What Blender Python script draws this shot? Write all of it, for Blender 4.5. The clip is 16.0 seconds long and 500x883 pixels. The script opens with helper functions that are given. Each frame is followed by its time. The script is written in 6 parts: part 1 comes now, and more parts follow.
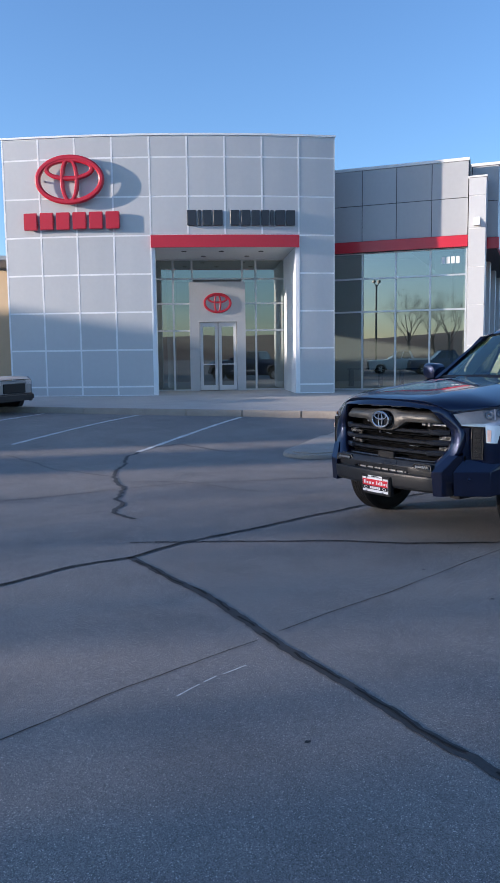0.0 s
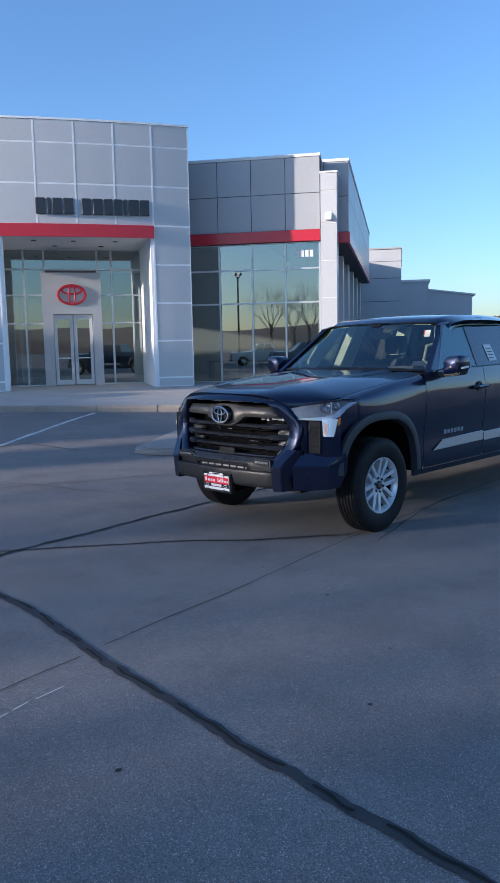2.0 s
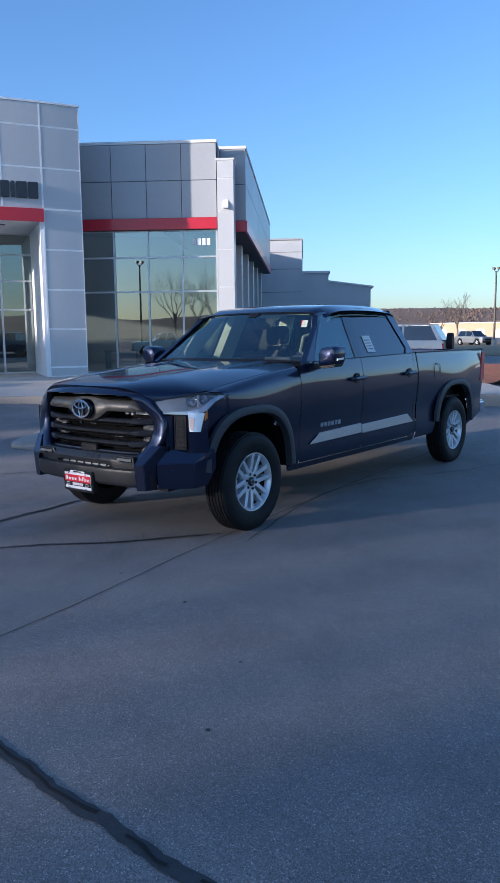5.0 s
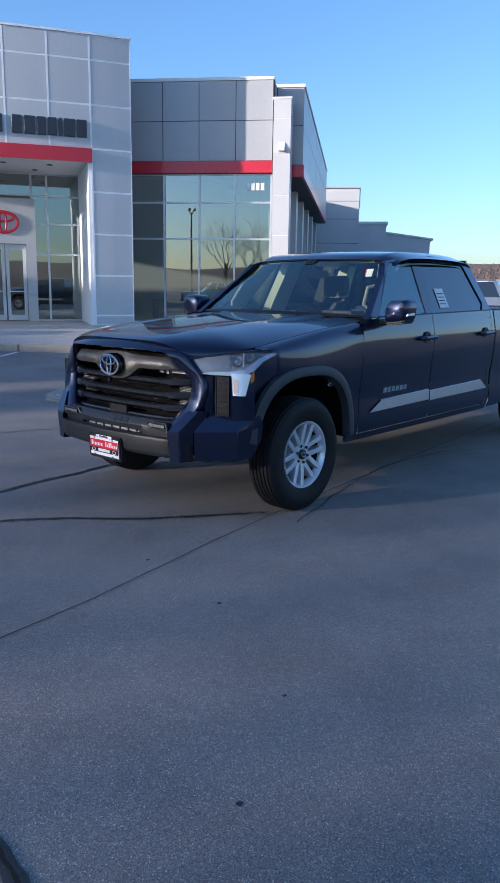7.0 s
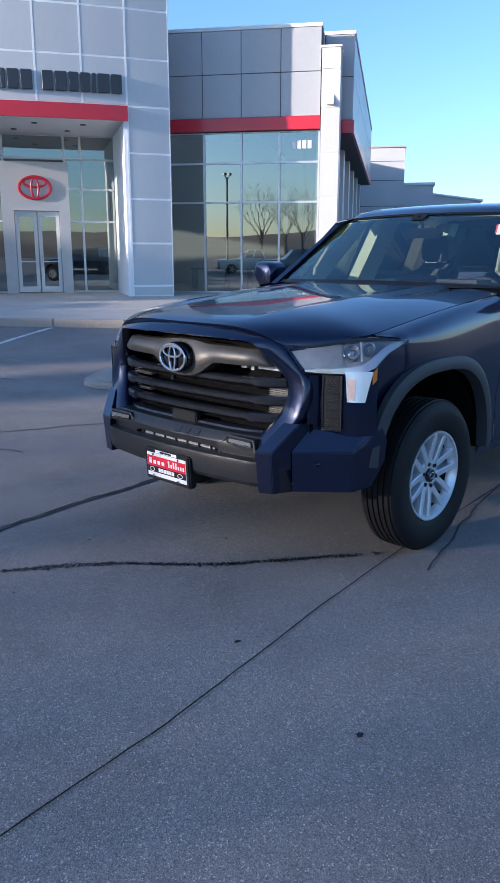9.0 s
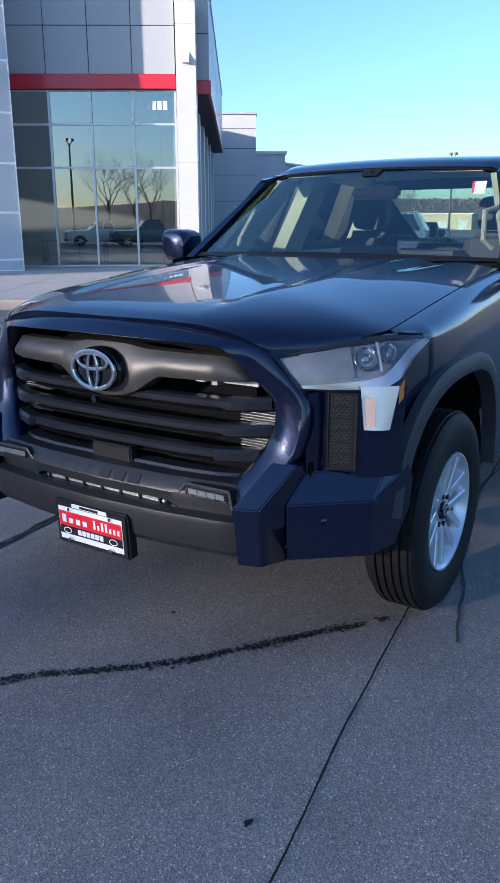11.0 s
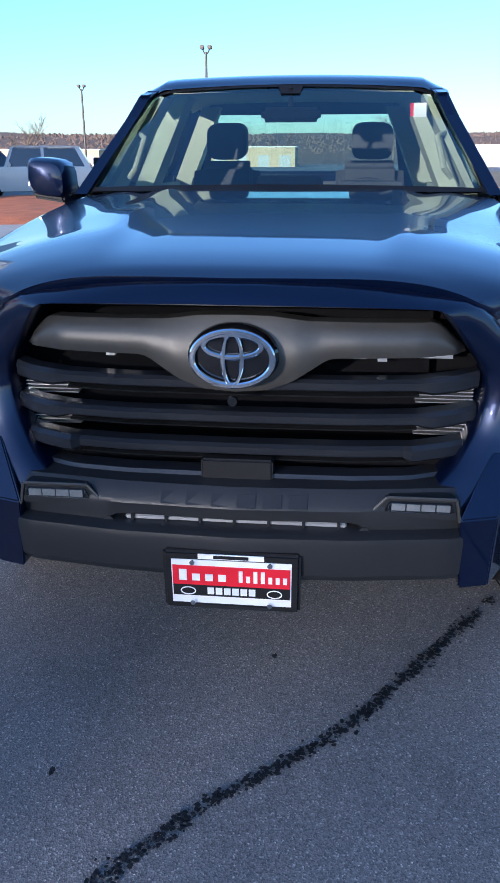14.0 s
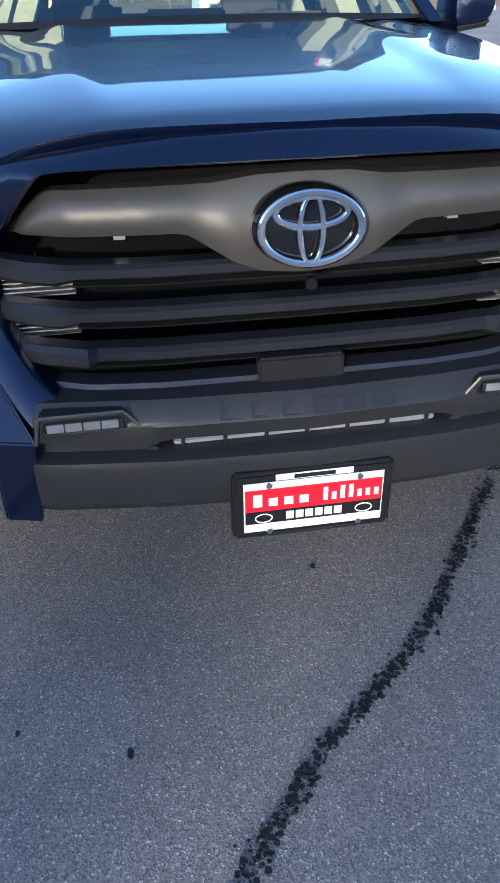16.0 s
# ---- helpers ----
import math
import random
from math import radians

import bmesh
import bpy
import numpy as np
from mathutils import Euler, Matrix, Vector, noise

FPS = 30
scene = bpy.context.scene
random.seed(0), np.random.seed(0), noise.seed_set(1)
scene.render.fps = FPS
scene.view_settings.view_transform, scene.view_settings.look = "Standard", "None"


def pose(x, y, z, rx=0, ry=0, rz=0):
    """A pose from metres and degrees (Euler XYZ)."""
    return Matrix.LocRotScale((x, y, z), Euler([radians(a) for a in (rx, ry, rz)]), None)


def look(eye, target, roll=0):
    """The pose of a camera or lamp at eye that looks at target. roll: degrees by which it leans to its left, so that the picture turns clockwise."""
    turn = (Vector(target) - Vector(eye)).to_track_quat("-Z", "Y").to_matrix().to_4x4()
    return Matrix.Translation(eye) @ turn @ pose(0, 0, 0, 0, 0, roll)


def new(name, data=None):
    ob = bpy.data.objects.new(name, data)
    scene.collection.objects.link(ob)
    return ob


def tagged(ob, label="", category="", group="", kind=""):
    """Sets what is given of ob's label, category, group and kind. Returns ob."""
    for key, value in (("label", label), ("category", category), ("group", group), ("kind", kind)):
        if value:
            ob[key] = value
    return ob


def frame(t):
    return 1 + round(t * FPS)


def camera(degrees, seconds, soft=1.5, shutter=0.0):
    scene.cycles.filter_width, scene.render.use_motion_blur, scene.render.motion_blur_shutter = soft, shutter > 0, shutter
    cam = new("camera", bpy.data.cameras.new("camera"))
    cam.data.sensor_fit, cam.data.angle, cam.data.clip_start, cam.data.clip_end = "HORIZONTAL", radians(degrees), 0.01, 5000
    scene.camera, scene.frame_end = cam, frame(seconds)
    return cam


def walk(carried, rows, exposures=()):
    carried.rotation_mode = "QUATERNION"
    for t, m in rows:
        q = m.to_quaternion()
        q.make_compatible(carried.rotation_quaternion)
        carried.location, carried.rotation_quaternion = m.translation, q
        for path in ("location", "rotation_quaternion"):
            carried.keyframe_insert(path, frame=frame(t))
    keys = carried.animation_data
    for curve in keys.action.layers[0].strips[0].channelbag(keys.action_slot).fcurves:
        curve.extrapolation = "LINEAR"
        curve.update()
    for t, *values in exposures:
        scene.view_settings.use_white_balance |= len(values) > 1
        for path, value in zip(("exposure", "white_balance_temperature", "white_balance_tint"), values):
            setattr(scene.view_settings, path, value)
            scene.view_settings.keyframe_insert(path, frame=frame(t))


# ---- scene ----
cam = camera(36.3, 16.0)
PATH = [
    (0, (0.245, 0.157, 1.618), (1.401, 1.774, 1.395), -0.7),
    (0.5, (0.295, 0.13, 1.625), (1.494, 1.715, 1.403), -0.7),
    (1, (0.395, 0.089, 1.624), (1.659, 1.622, 1.398), -0.8),
    (1.5, (0.482, 0.094, 1.623), (1.828, 1.554, 1.386), -0.9),
    (2, (0.59, 0.166, 1.629), (2.005, 1.558, 1.381), -1.1),
    (2.5, (0.681, 0.263, 1.629), (2.153, 1.592, 1.371), -1.0),
    (3, (0.736, 0.273, 1.622), (2.247, 1.556, 1.358), -1.0),
    (3.5, (0.838, 0.218, 1.622), (2.378, 1.466, 1.357), -1.0),
    (4, (0.927, 0.144, 1.626), (2.494, 1.358, 1.363), -0.7),
    (4.2, (0.956, 0.113, 1.625), (2.527, 1.322, 1.361), -0.8),
    (6.3, (1.374, 0.412, 1.616), (2.92, 1.634, 1.276), 0.6),
    (6.5, (1.454, 0.48, 1.607), (2.984, 1.717, 1.252), 0.8),
    (7, (1.716, 0.697, 1.593), (3.194, 1.985, 1.195), 0.8),
    (7.5, (1.894, 1.004, 1.584), (3.32, 2.338, 1.151), 0.7),
    (8, (2.065, 1.308, 1.578), (3.459, 2.668, 1.12), 0.4),
    (8.5, (2.317, 1.599, 1.578), (3.703, 2.962, 1.106), 0.2),
    (9, (2.503, 1.927, 1.568), (3.908, 3.268, 1.09), -0.0),
    (9.5, (2.678, 2.226, 1.56), (4.118, 3.525, 1.072), -0.2),
    (10, (2.915, 2.496, 1.549), (4.401, 3.736, 1.046), -0.4),
    (10.2, (2.969, 2.602, 1.549), (4.477, 3.813, 1.037), -0.4),
    (12.3, (3.275, 3.87, 1.51), (5.084, 4.473, 0.909), 0.4),
    (12.5, (3.259, 4.005, 1.521), (5.088, 4.537, 0.911), 0.4),
    (13, (3.28, 4.21, 1.5), (5.133, 4.621, 0.87), 0.3),
    (13.5, (3.345, 4.451, 1.5), (5.211, 4.744, 0.841), 0.1),
    (14, (3.296, 4.69, 1.495), (5.162, 4.888, 0.804), -0.1),
    (14.5, (3.243, 4.895, 1.504), (5.1, 5.009, 0.769), -0.5),
    (15, (3.318, 5.013, 1.478), (5.151, 5.036, 0.678), -0.9),
    (15.5, (3.501, 5.137, 1.445), (5.298, 5.075, 0.57), -1.5),
    (16, (3.655, 5.265, 1.413), (5.374, 5.0, 0.426), -1.5),
]
walk(cam, [(t, look(eye, target, roll)) for t, eye, target, roll in PATH], [(0, 1.48, 5600, 15), (4, 1.36, 5250, 15), (8, 1.64, 5450, 16), (10, 1.85, 5450, 16), (12.5, 1.6, 5150, 16), (14.5, 1.88, 5050, 14), (16, 2.32, 5750, 13)])

# ---- sky and sun ----
SUN_AZ, SUN_EL = 155.5, 10.0  # degrees from +x, and above the horizon
world = bpy.data.worlds.new("sky")
scene.world = world
world.use_nodes = True
wn = world.node_tree
sky = wn.nodes.new("ShaderNodeTexSky")
sky.sky_type, sky.sun_disc = "NISHITA", False
sky.sun_elevation, sky.sun_rotation = radians(SUN_EL), radians(90 - SUN_AZ)
sky.air_density, sky.dust_density, sky.ozone_density = 1.0, 0.8, 3.0
wn.links.new(sky.outputs[0], wn.nodes["Background"].inputs[0])
wn.nodes["Background"].inputs[1].default_value = 0.10
sun = new("sun", bpy.data.lights.new("sun", "SUN"))
sun.data.energy, sun.data.angle, sun.data.color = 2.7, radians(0.8), (1.0, 0.81, 0.60)
SUN_WAY = Vector((math.cos(radians(SUN_AZ)) * math.cos(radians(SUN_EL)), math.sin(radians(SUN_AZ)) * math.cos(radians(SUN_EL)), math.sin(radians(SUN_EL))))
sun.matrix_world = look(SUN_WAY * 100, (0, 0, 0))


# ---- materials ----
def material(name, colour, rough=0.5, metal=0.0, vary=0.0, scale=5.0, bump=0.0, bump_scale=60.0, coat=0.0, island=0.0, spec=0.5, rough_vary=0.0):
    """A principled surface with colour variation at two scales and fine relief."""
    m = bpy.data.materials.new(name)
    m.use_nodes = True
    nt = m.node_tree
    b = nt.nodes["Principled BSDF"]
    b.inputs["Base Color"].default_value = (*colour, 1)
    b.inputs["Roughness"].default_value = rough
    b.inputs["Metallic"].default_value = metal
    b.inputs["Coat Weight"].default_value = coat
    b.inputs["Coat Roughness"].default_value = 0.02
    b.inputs["Specular IOR Level"].default_value = spec
    co = nt.nodes.new("ShaderNodeTexCoord")
    if vary:
        n1 = nt.nodes.new("ShaderNodeTexNoise")
        n1.inputs["Scale"].default_value, n1.inputs["Detail"].default_value = scale, 6
        n2 = nt.nodes.new("ShaderNodeTexNoise")
        n2.inputs["Scale"].default_value, n2.inputs["Detail"].default_value = scale * 13, 4
        nt.links.new(co.outputs["Object"], n1.inputs["Vector"])
        nt.links.new(co.outputs["Object"], n2.inputs["Vector"])
        add = nt.nodes.new("ShaderNodeMath")
        add.operation = "ADD"
        nt.links.new(n1.outputs[0], add.inputs[0])
        nt.links.new(n2.outputs[0], add.inputs[1])
        mr = nt.nodes.new("ShaderNodeMapRange")
        mr.inputs[1].default_value, mr.inputs[2].default_value = 0.6, 1.4
        mr.inputs[3].default_value, mr.inputs[4].default_value = 1 - vary, 1 + vary
        nt.links.new(add.outputs[0], mr.inputs[0])
        last = mr.outputs[0]
        if island:
            oi = nt.nodes.new("ShaderNodeObjectInfo")
            m2 = nt.nodes.new("ShaderNodeMapRange")
            m2.inputs[3].default_value, m2.inputs[4].default_value = 1 - island, 1 + island
            nt.links.new(oi.outputs["Random"], m2.inputs[0])
            mu = nt.nodes.new("ShaderNodeMath")
            mu.operation = "MULTIPLY"
            nt.links.new(last, mu.inputs[0])
            nt.links.new(m2.outputs[0], mu.inputs[1])
            last = mu.outputs[0]
        hs = nt.nodes.new("ShaderNodeHueSaturation")
        hs.inputs["Color"].default_value = (*colour, 1)
        nt.links.new(last, hs.inputs["Value"])
        nt.links.new(hs.outputs[0], b.inputs["Base Color"])
        if rough_vary:
            r2 = nt.nodes.new("ShaderNodeMapRange")
            r2.inputs[3].default_value, r2.inputs[4].default_value = rough - rough_vary, rough + rough_vary
            nt.links.new(n1.outputs[0], r2.inputs[0])
            nt.links.new(r2.outputs[0], b.inputs["Roughness"])
    if bump:
        n3 = nt.nodes.new("ShaderNodeTexNoise")
        n3.inputs["Scale"].default_value, n3.inputs["Detail"].default_value = bump_scale, 3
        nt.links.new(co.outputs["Object"], n3.inputs["Vector"])
        bp = nt.nodes.new("ShaderNodeBump")
        bp.inputs["Strength"].default_value, bp.inputs["Distance"].default_value = bump, 0.004
        nt.links.new(n3.outputs[0], bp.inputs["Height"])
        nt.links.new(bp.outputs[0], b.inputs["Normal"])
    return m


def glass(name, tint, ior=1.45, gloss=(1, 1, 1), rough=0.0):
    """A thin pane: it lets tinted light through and mirrors by Fresnel."""
    m = bpy.data.materials.new(name)
    m.use_nodes = True
    nt = m.node_tree
    nt.nodes.remove(nt.nodes["Principled BSDF"])
    tr = nt.nodes.new("ShaderNodeBsdfTransparent")
    tr.inputs[0].default_value = (*tint, 1)
    gl = nt.nodes.new("ShaderNodeBsdfGlossy")
    gl.inputs["Color"].default_value = (*gloss, 1)
    gl.inputs["Roughness"].default_value = rough
    fr = nt.nodes.new("ShaderNodeFresnel")
    fr.inputs[0].default_value = ior
    mx = nt.nodes.new("ShaderNodeMixShader")
    nt.links.new(fr.outputs[0], mx.inputs[0])
    nt.links.new(tr.outputs[0], mx.inputs[1])
    nt.links.new(gl.outputs[0], mx.inputs[2])
    nt.links.new(mx.outputs[0], nt.nodes["Material Output"].inputs[0])
    return m


def asphalt_material():
    """Worn dark asphalt: aggregate grain, broad brown and grey stains, fine relief."""
    m = bpy.data.materials.new("asphalt")
    m.use_nodes = True
    nt = m.node_tree
    b = nt.nodes["Principled BSDF"]
    co = nt.nodes.new("ShaderNodeTexCoord")

    def noise_at(scale, detail=4, rough=0.6):
        n = nt.nodes.new("ShaderNodeTexNoise")
        n.inputs["Scale"].default_value, n.inputs["Detail"].default_value, n.inputs["Roughness"].default_value = scale, detail, rough
        nt.links.new(co.outputs["Object"], n.inputs["Vector"])
        return n.outputs[0]

    def ramp(src, stops):
        r = nt.nodes.new("ShaderNodeValToRGB")
        while len(r.color_ramp.elements) < len(stops):
            r.color_ramp.elements.new(0.5)
        for e, (p, c) in zip(r.color_ramp.elements, stops):
            e.position, e.color = p, (*c, 1)
        nt.links.new(src, r.inputs[0])
        return r.outputs[0]

    def mult(a, c, fac=1.0):
        x = nt.nodes.new("ShaderNodeMixRGB")
        x.blend_type = "MULTIPLY"
        x.inputs[0].default_value = fac
        nt.links.new(a, x.inputs[1])
        nt.links.new(c, x.inputs[2])
        return x.outputs[0]

    broad = ramp(noise_at(0.22, 5), [(0.3, (0.205, 0.190, 0.182)), (0.5, (0.258, 0.232, 0.212)), (0.72, (0.305, 0.268, 0.238))])
    stain = ramp(noise_at(1.3, 6, 0.7), [(0.3, (0.78, 0.78, 0.78)), (0.55, (1, 1, 1)), (0.8, (1.12, 1.1, 1.06))])
    vor = nt.nodes.new("ShaderNodeTexVoronoi")
    vor.inputs["Scale"].default_value = 240
    nt.links.new(co.outputs["Object"], vor.inputs["Vector"])
    stone = ramp(vor.outputs["Color"], [(0.1, (0.45, 0.45, 0.45)), (0.5, (0.88, 0.88, 0.88)), (0.8, (1.17, 1.16, 1.14)), (0.97, (2.7, 2.6, 2.5))])
    fine = ramp(noise_at(210, 3, 0.7), [(0.3, (0.7, 0.7, 0.7)), (0.7, (1.3, 1.3, 1.3))])
    col = mult(mult(mult(broad, stain), stone, 0.9), fine, 0.8)
    nt.links.new(col, b.inputs["Base Color"])
    b.inputs["Roughness"].default_value = 0.82
    b.inputs["Specular IOR Level"].default_value = 0.4
    bp = nt.nodes.new("ShaderNodeBump")
    bp.inputs["Strength"].default_value, bp.inputs["Distance"].default_value = 0.35, 0.003
    nt.links.new(vor.outputs["Distance"], bp.inputs["Height"])
    nt.links.new(bp.outputs[0], b.inputs["Normal"])
    return m


M = {}
M["asphalt"] = asphalt_material()
M["tar"] = material("crack_filler", (0.048, 0.046, 0.045), 0.8, vary=0.3, scale=8, bump=0.5, bump_scale=120)
M["crack"] = material("open_crack", (0.008, 0.008, 0.008), 0.95, vary=0.3, scale=20)
M["wet"] = material("oil_spot", (0.008, 0.008, 0.009), 0.6, vary=0.4, scale=30, bump=0.4, bump_scale=200)
M["line"] = material("worn_white_paint", (0.62, 0.61, 0.58), 0.8, vary=0.35, scale=4, bump=0.3, bump_scale=90)
M["concrete"] = material("concrete", (0.46, 0.42, 0.37), 0.85, vary=0.14, scale=1.2, bump=0.25, bump_scale=70)
M["kerb"] = material("kerb_concrete", (0.36, 0.31, 0.26), 0.85, vary=0.18, scale=2.5, bump=0.3, bump_scale=60)
M["panel"] = material("silver_cladding", (0.55, 0.55, 0.545), 0.42, 0.0, vary=0.035, scale=0.6, coat=0.25, island=0.03, rough_vary=0.05)
M["panel_joint"] = material("panel_joint", (0.90, 0.90, 0.89), 0.5, vary=0.06, scale=3)
M["panel_grey"] = material("grey_cladding", (0.42, 0.425, 0.43), 0.45, 0.0, vary=0.04, scale=0.6, coat=0.15, island=0.03)
M["dark_joint"] = material("dark_joint", (0.05, 0.05, 0.055), 0.7, vary=0.1)
M["red_band"] = material("red_band", (0.55, 0.012, 0.03), 0.35, vary=0.05, scale=1.0, coat=0.3)
M["red_sign"] = material("red_sign", (0.50, 0.008, 0.025), 0.35, vary=0.05, scale=2.0, coat=0.2)
M["sign_dark"] = material("dark_sign", (0.03, 0.035, 0.045), 0.35, vary=0.1, scale=3)
M["alu"] = material("anodised_aluminium", (0.60, 0.61, 0.61), 0.38, 0.55, vary=0.05, scale=4)
M["white_paint"] = material("white_paint", (0.74, 0.74, 0.72), 0.55, vary=0.04, scale=2)
M["soffit"] = material("soffit", (0.55, 0.56, 0.56), 0.6, vary=0.04, scale=1)
M["stucco"] = material("far_wall", (0.52, 0.53, 0.54), 0.8, vary=0.06, scale=0.8, bump=0.2, bump_scale=20)
M["inside"] = material("showroom_wall", (0.40, 0.39, 0.37), 0.8, vary=0.06, scale=0.7)
M["inside_floor"] = material("showroom_floor", (0.25, 0.24, 0.22), 0.3, vary=0.08, scale=1.0)
M["shop_glass"] = glass("shop_glass", (0.30, 0.37, 0.35), 3.2, (0.92, 1.0, 0.97))
M["paint"] = material("dark_blue_paint", (0.0034, 0.0080, 0.033), 0.30, 0.5, vary=0.08, scale=3, coat=1.0, spec=0.2)
M["plastic"] = material("grey_satin_plastic", (0.020, 0.021, 0.023), 0.38, vary=0.08, scale=6, bump=0.08, bump_scale=400, spec=0.3)
M["satin"] = material("grille_satin", (0.10, 0.094, 0.084), 0.46, 0.6, vary=0.06, scale=5)
M["black"] = material("black_plastic", (0.012, 0.012, 0.013), 0.45, vary=0.15, scale=8, spec=0.25)
M["gloss_black"] = material("gloss_black", (0.006, 0.006, 0.007), 0.08, vary=0.05, coat=0.5)
M["flare"] = material("wheel_arch_plastic", (0.030, 0.032, 0.038), 0.55, vary=0.1, scale=6, bump=0.15, bump_scale=300)
# near-black with hardly any sheen: the shade of recesses put into the colour
M["cavity"] = material("cavity_shade", (0.006, 0.006, 0.007), 0.7, vary=0.2, spec=0.05)
M["chrome"] = material("chrome", (0.82, 0.83, 0.85), 0.06, 1.0, vary=0.02)
M["silver"] = material("silver_lacquer", (0.72, 0.73, 0.75), 0.3, 0.55, vary=0.04, scale=8)
M["trim"] = material("brushed_trim", (0.52, 0.52, 0.53), 0.32, 0.7, vary=0.06, scale=6)
M["rubber"] = material("tyre_rubber", (0.012, 0.012, 0.013), 0.6, vary=0.2, scale=10, bump=0.2, bump_scale=160, spec=0.2)
M["lamp_glass"] = glass("lamp_lens", (0.95, 0.96, 0.97), 1.4)
M["lamp_bowl"] = material("lamp_bowl", (0.26, 0.27, 0.28), 0.3, 0.3, vary=0.25, scale=14)
M["lamp_grey"] = material("lamp_reflector", (0.42, 0.46, 0.52), 0.12, 0.85, vary=0.3, scale=25)
M["turn"] = material("pale_amber_lens", (0.60, 0.40, 0.32), 0.2, vary=0.12, scale=30, coat=0.6)
M["light_bar"] = material("light_bar", (0.56, 0.565, 0.58), 0.22, 0.6, vary=0.05, scale=10, coat=0.6)
M["bar_satin"] = material("dark_satin_bar", (0.020, 0.022, 0.027), 0.34, 0.1, vary=0.06, scale=5)
M["amber"] = material("amber_lens", (0.75, 0.22, 0.03), 0.2, vary=0.08, coat=0.6)
M["red_lens"] = material("red_lens", (0.5, 0.01, 0.015), 0.15, vary=0.05, coat=0.8)
M["car_glass"] = glass("tinted_car_glass", (0.84, 0.95, 0.90), 2.25, (0.85, 1.0, 1.0))
M["dark_glass"] = glass("privacy_glass", (0.10, 0.13, 0.15), 1.9)
M["cabin"] = material("dark_cabin_trim", (0.055, 0.060, 0.066), 0.7, vary=0.12, scale=6)
M["headliner"] = material("pale_cabin_lining", (0.40, 0.44, 0.33), 0.85, vary=0.05, scale=5)
M["paper"] = material("white_paper", (0.75, 0.75, 0.72), 0.7, vary=0.04, scale=20)
M["plate_white"] = material("plate_white", (0.78, 0.78, 0.78), 0.4, vary=0.03, scale=20)
M["plate_red"] = material("plate_red", (0.62, 0.01, 0.025), 0.4, vary=0.04, scale=20)
M["car_white"] = material("white_car_paint", (0.78, 0.76, 0.70), 0.3, vary=0.03, coat=0.8)
M["car_silver"] = material("silver_car_paint", (0.30, 0.31, 0.32), 0.32, 0.5, vary=0.04, coat=0.9)
M["car_blue"] = material("blue_car_paint", (0.02, 0.05, 0.12), 0.3, 0.3, vary=0.04, coat=0.9)
M["pole"] = material("bronze_pole", (0.10, 0.085, 0.07), 0.55, 0.3, vary=0.1)
M["bark"] = material("grey_brown_bark", (0.17, 0.13, 0.10), 0.9, vary=0.2, scale=3, bump=0.3, bump_scale=30)
M["mulch"] = material("red_brown_mulch", (0.50, 0.15, 0.055), 0.95, vary=0.4, scale=2, bump=0.8, bump_scale=30)
M["dry_grass"] = material("dry_grass", (0.28, 0.20, 0.11), 0.95, vary=0.25, scale=0.15, bump=0.5, bump_scale=8)
M["wood_hill"] = material("winter_wood", (0.19, 0.125, 0.085), 0.95, vary=0.35, scale=0.05, bump=0.6, bump_scale=2)
M["far_twigs"] = material("far_twigs", (0.15, 0.105, 0.08), 0.95, vary=0.3, scale=0.3)
M["tan_wall"] = material("tan_warehouse_wall", (0.50, 0.38, 0.24), 0.8, vary=0.06, scale=0.2)
M["roof"] = material("dark_roof", (0.12, 0.12, 0.12), 0.8, vary=0.1)


# ---- mesh helpers ----
def link_mesh(name, verts, faces, mat, smooth=False, auto=None):
    me = bpy.data.meshes.new(name)
    me.from_pydata([tuple(v) for v in verts], [], faces)
    me.materials.append(M[mat])
    me.update()
    if smooth:
        me.shade_smooth()
        if auto is not None:
            me.set_sharp_from_angle(angle=radians(auto))
    return new(name, me)


def part(name, bm, mat, parent=None, label="", smooth=False, auto=35):
    """Links a bmesh as one mesh object under a thing or a part."""
    bmesh.ops.recalc_face_normals(bm, faces=bm.faces)
    me = bpy.data.meshes.new(name)
    bm.to_mesh(me)
    bm.free()
    me.materials.append(M[mat])
    if smooth:
        me.shade_smooth()
        me.set_sharp_from_angle(angle=radians(auto))
    ob = new(name, me)
    if parent is not None:
        ob.parent = parent
    if label:
        tagged(ob, label)
    return ob


def box(bm, x0, x1, y0, y1, z0, z1, bevel=0.0):
    r = bmesh.ops.create_cube(bm, size=1)
    bmesh.ops.scale(bm, vec=(x1 - x0, y1 - y0, z1 - z0), verts=r["verts"])
    bmesh.ops.translate(bm, vec=((x0 + x1) / 2, (y0 + y1) / 2, (z0 + z1) / 2), verts=r["verts"])
    if bevel:
        es = {e for v in r["verts"] for e in v.link_edges}
        bmesh.ops.bevel(bm, geom=list(es), offset=bevel, segments=3, affect="EDGES")


def box_bm(x0, x1, y0, y1, z0, z1, bevel=0.0):
    bm = bmesh.new()
    box(bm, x0, x1, y0, y1, z0, z1, bevel)
    return bm


def prism(bm, pts, way, bevel=0.0):
    """A flat polygon (3D points) pushed along a way."""
    way = Vector(way)
    a = [bm.verts.new(p) for p in pts]
    b = [bm.verts.new(Vector(p) + way) for p in pts]
    fs = [bm.faces.new(a), bm.faces.new(b[::-1])]
    n = len(pts)
    for i in range(n):
        fs.append(bm.faces.new((a[i], b[i], b[(i + 1) % n], a[(i + 1) % n])))
    if bevel:
        bmesh.ops.bevel(bm, geom=list({e for f in fs for e in f.edges}), offset=bevel, segments=3, affect="EDGES")


